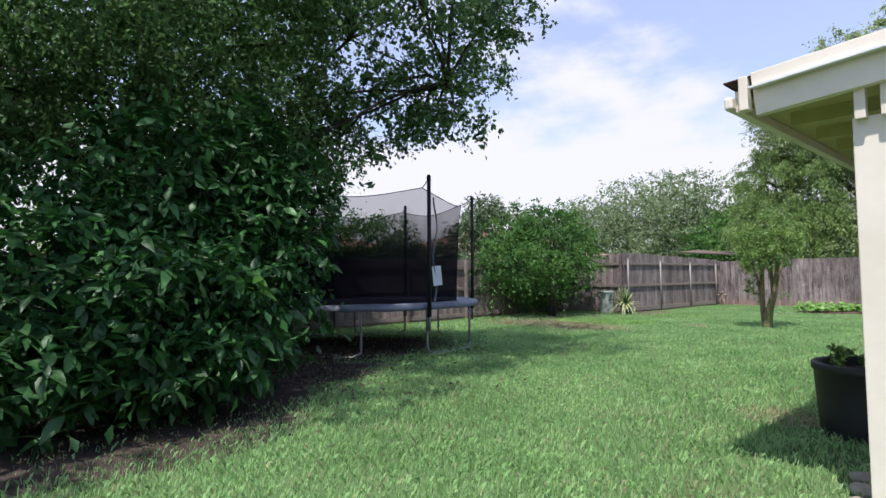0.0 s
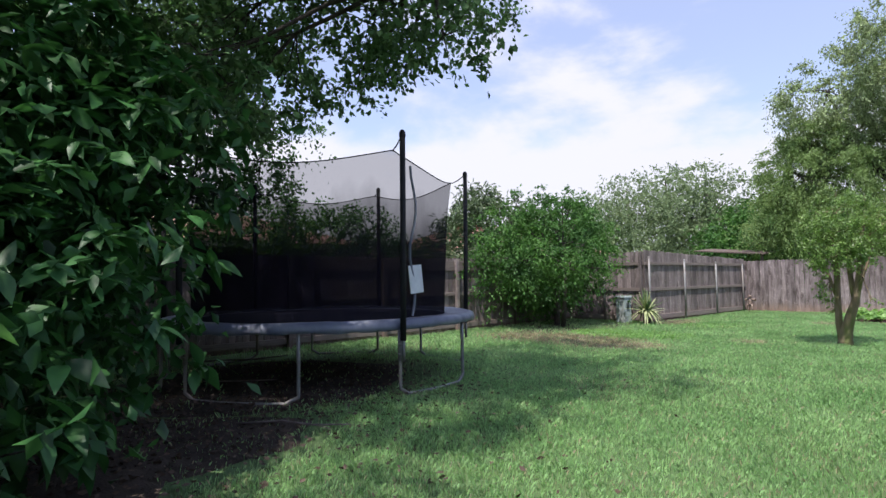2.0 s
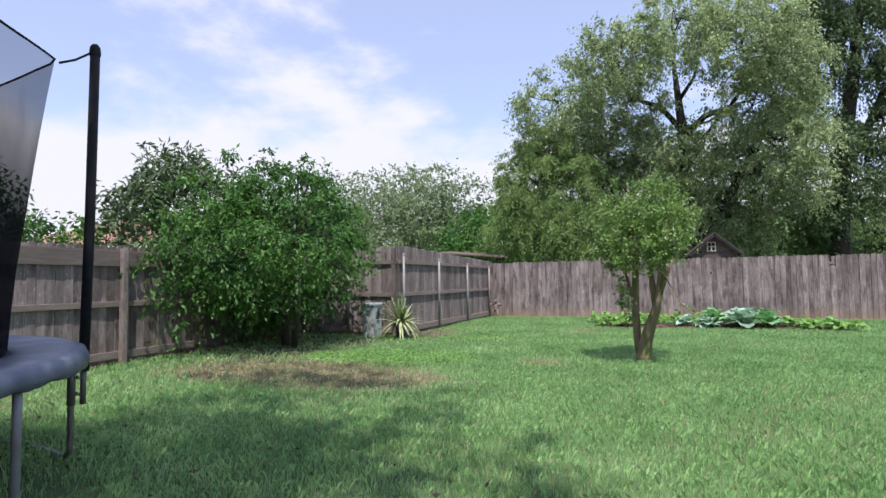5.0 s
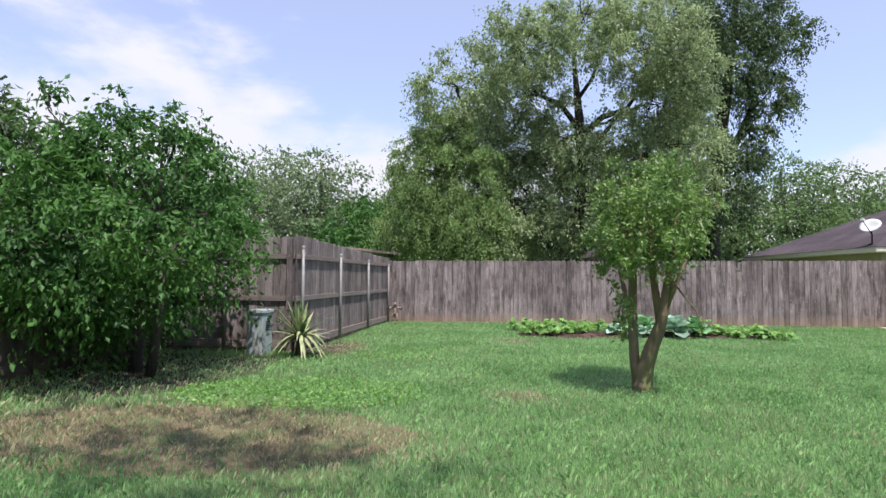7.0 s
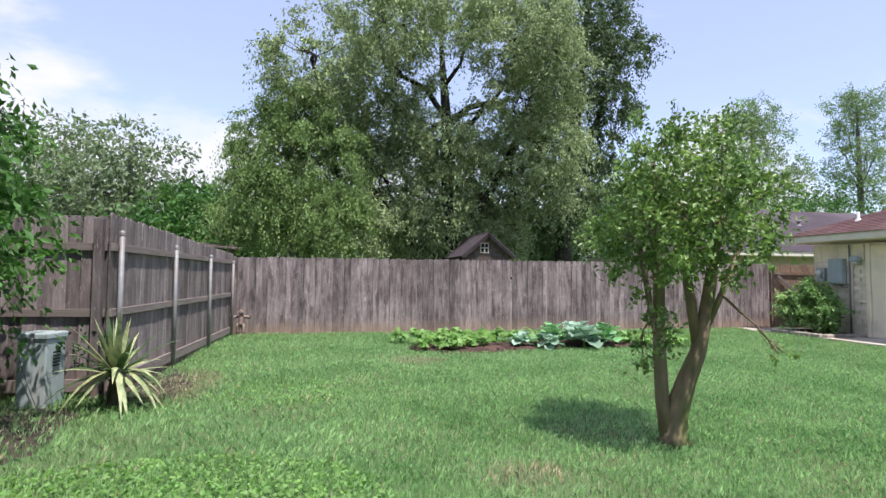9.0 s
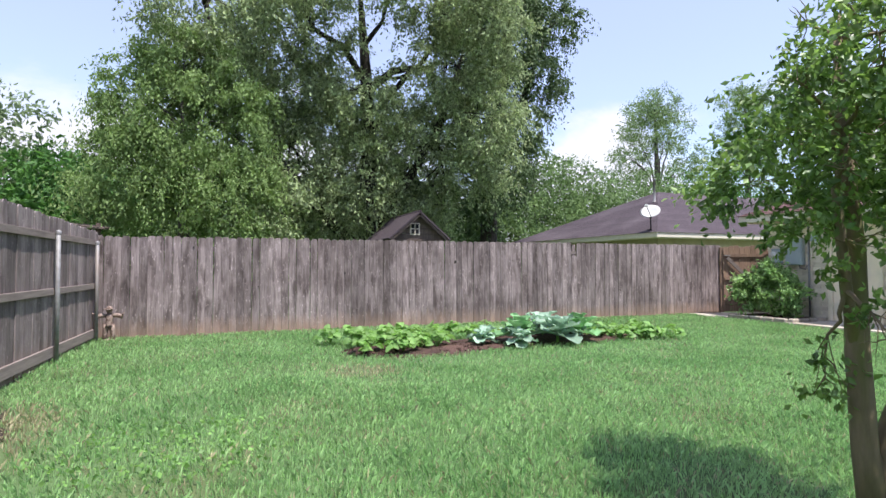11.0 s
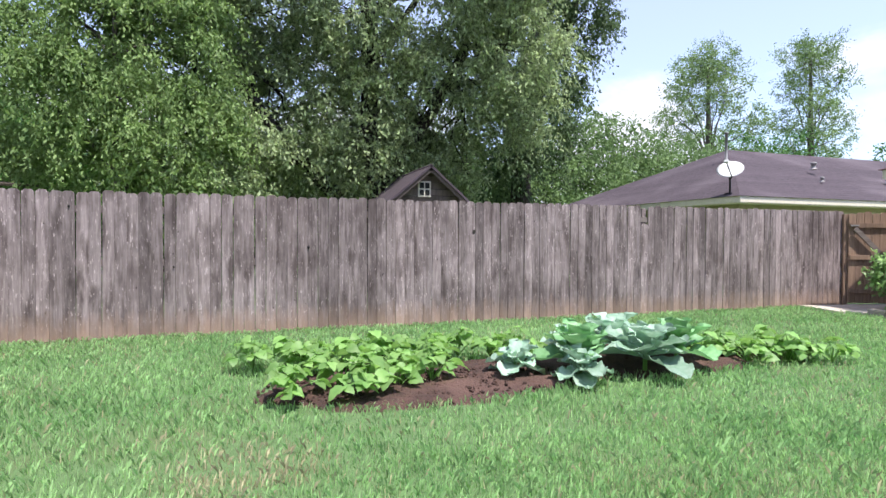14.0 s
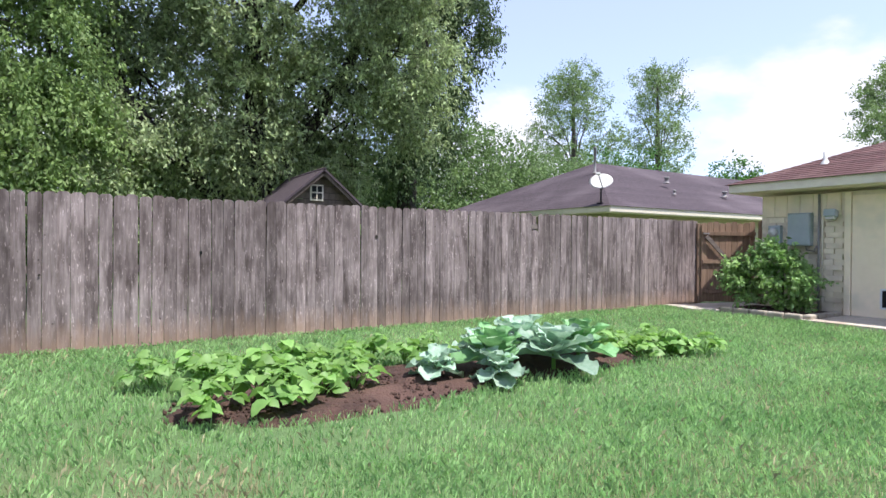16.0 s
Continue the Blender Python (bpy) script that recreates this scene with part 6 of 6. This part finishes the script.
# ---- fence boards and bricks ----
for kw in FENCES:
    built = fence(**kw)
    if kw is FENCES[0]:
        for x, z, r, m in ((4.83, 1.18, 0.018, "dark"), (7.35, 1.42, 0.026, "bark_dark"), (1.92, 1.69, 0.013, "dark"), (3.1, 0.92, 0.012, "bark_dark"), (9.2, 1.1, 0.012, "bark_dark")):
            bm, _ = bm_lathe([(0.0, 0.004), (r * 0.7, 0.004), (r, 0.0), (r * 0.9, -0.004)], 9)
            for v in bm.verts:
                v.co = Vector((v.co.x * (1 + 0.3 * noise.noise(v.co * 90)), -0.019 - v.co.z, v.co.y * 1.3))
            part("knot", bm, M[m], built, "dark knot in a board", loc=(x, 0, z))
bricks(BASE_WALL)


# ---- lawn blades and litter ----
def lawn():
    rng = np.random.default_rng(5)
    P = []
    strips = [(-8.1, 5.9, 15.0, 24.5, 950, 1.1), (-8.3, -0.5, 9.0, 15.0, 1500, 1.0), (-0.5, 5.9, 9.0, 15.0, 700, 1.25), (-6.2, -1.2, 4.0, 9.0, 2200, 0.9), (-1.2, 1.2, 3.3, 9.0, 1400, 1.0),
              (-3.9, 1.0, 1.0, 4.0, 1600, 1.0), (-10.9, -8.1, 8.5, 18.4, 600, 1.2), (-11, -5.9, 3.0, 9.0, 500, 1.1), (1.2, 5.9, 10.5, 15.0, 500, 1.3), (-8.1, 5.9, 24.5, 25.42, 1000, 1.1), (-6, 4.5, 15.0, 20.5, 1100, 0.9), (1.0, 5.9, -6.9, 4.0, 220, 1.5), (-3.9, 1.0, -6.9, 1.0, 220, 1.5), (-10.9, -3.9, -6.9, -1.8, 200, 1.5)]
    for x0, x1, y0, y1, dens, sc in strips:
        n = int((x1 - x0) * (y1 - y0) * dens * 1.25)
        P.append(np.c_[rng.uniform(x0, x1, n), rng.uniform(y0, y1, n), np.full(n, sc)])
    P = np.concatenate(P)
    x, y = P[:, 0], P[:, 1]
    wav = lambda a, b, c: 0.5 + 0.5 * np.sin(a * x + c) * np.sin(b * y + 1.7 * c)
    lump = (wav(1.3, 1.1, 0.3) + wav(2.9, 2.3, 1.4) + wav(6.1, 7.3, 2.2)) / 3
    keep = rng.uniform(0, 1, len(P)) < 0.65 + 0.5 * lump
    bare = np.zeros(len(P))
    for cx, cy, rx, ry in BARE:
        bare = np.maximum(bare, 1.25 - np.hypot((x - cx) / rx, (y - cy) / ry) + 0.25 * (lump - 0.5))
    keep &= rng.uniform(0, 1, len(P)) > np.clip(bare * 3.0, 0, 0.9)
    for cx, cy, rx, ry in ((-2.75, 22.15, 1.5, 0.7), (-0.2, 22.4, 1.55, 0.7)):
        keep &= np.hypot((x - cx) / rx, (y - cy) / ry) > 0.93 + 0.15 * lump
    keep &= (np.hypot((x + 7.7) / 2.2, (y - 13.2) / 1.2) > 1.0) | (rng.uniform(0, 1, len(P)) < 0.5 + 0.5 * lump)
    P, x, y, lump = P[keep], x[keep], y[keep], lump[keep]
    dry = np.zeros(len(P)) + 0.03 + 0.06 * (lump < 0.35)
    for cx, cy, rx, ry in DRY:
        dry = np.maximum(dry, 1.15 - np.hypot((x - cx) / rx, (y - cy) / ry))
    is_dry = rng.uniform(0, 1, len(P)) < np.clip(dry * 1.3, 0, 0.85)
    for name, sel, material, label in (("grass", ~is_dry, M["grass"], "green lawn grass blades"), ("dry_grass", is_dry, M["straw"], "dry straw-coloured grass blades")):
        q, lm = P[sel], lump[sel]
        n = len(q)
        a = rng.uniform(0, 2 * np.pi, n)
        lean = rng.uniform(0.08, 0.7, n)
        h = rng.uniform(0.038, 0.082, n) * q[:, 2] * (0.75 + 0.5 * lm)
        w = rng.uniform(0.002, 0.0042, n) * q[:, 2] ** 1.5
        d = np.c_[np.cos(a), np.sin(a), np.zeros(n)]
        s = np.c_[-np.sin(a), np.cos(a), np.zeros(n)]
        b = np.c_[q[:, :2], np.zeros(n)]
        mid = b + d * (h * lean * 0.35)[:, None] + np.c_[np.zeros((n, 2)), h * 0.65]
        tip = b + d * (h * lean)[:, None] + np.c_[np.zeros((n, 2)), h * (1.05 - 0.35 * lean)]
        W = w[:, None]
        v = np.stack([b - s * W * 0.8, b + s * W * 0.8, mid + s * W * 0.9, tip], 1).reshape(-1, 3)
        i = np.arange(n)[:, None] * 4
        f = np.concatenate([i + [0, 1, 2], i + [0, 2, 3]], 0)
        ob = part(name, np_mesh(name, v, f), material, None, kind="stuff")
        tagged(ob, label, "grass")
    n = 7500
    x = rng.normal(-6.6, 1.5, n)
    y = rng.normal(3.4, 2.4, n)
    p = np.c_[x, y, np.full(len(x), 0.045)]
    ob = part("leaf_litter", leaves_mesh("leaf_litter", p, rng.normal(0, 1, p.shape) * [1, 1, 0.12], 0.055, 0.5, 0, 0.15, rng, 0.06), M["litter"], None, kind="stuff")
    tagged(ob, "fallen brown leaves under the shade tree", "leaf litter")


def clover():
    rng = np.random.default_rng(19)
    pts = []
    for cx, cy, rx, ry, n in ((-7.0, 14.9, 1.5, 0.9, 5200), (-6.3, 18.2, 0.9, 0.8, 600)):
        a, r = rng.uniform(0, 2 * np.pi, n), rng.uniform(0, 1, n) ** 0.6
        pts.append(np.c_[cx + rx * r * np.cos(a), cy + ry * r * np.sin(a), rng.uniform(0.035, 0.06, n)])
    p = np.concatenate(pts)
    ob = part("clover", leaves_mesh("clover", p, rng.normal(0, 1, p.shape) * [1, 1, 0.2], 0.034, 0.95, 0, 0.15, rng, 0.08), M["leaf_bean"], None, kind="stuff")
    tagged(ob, "low yellow-green clover patch in the lawn", "weeds")


lawn()
clover()
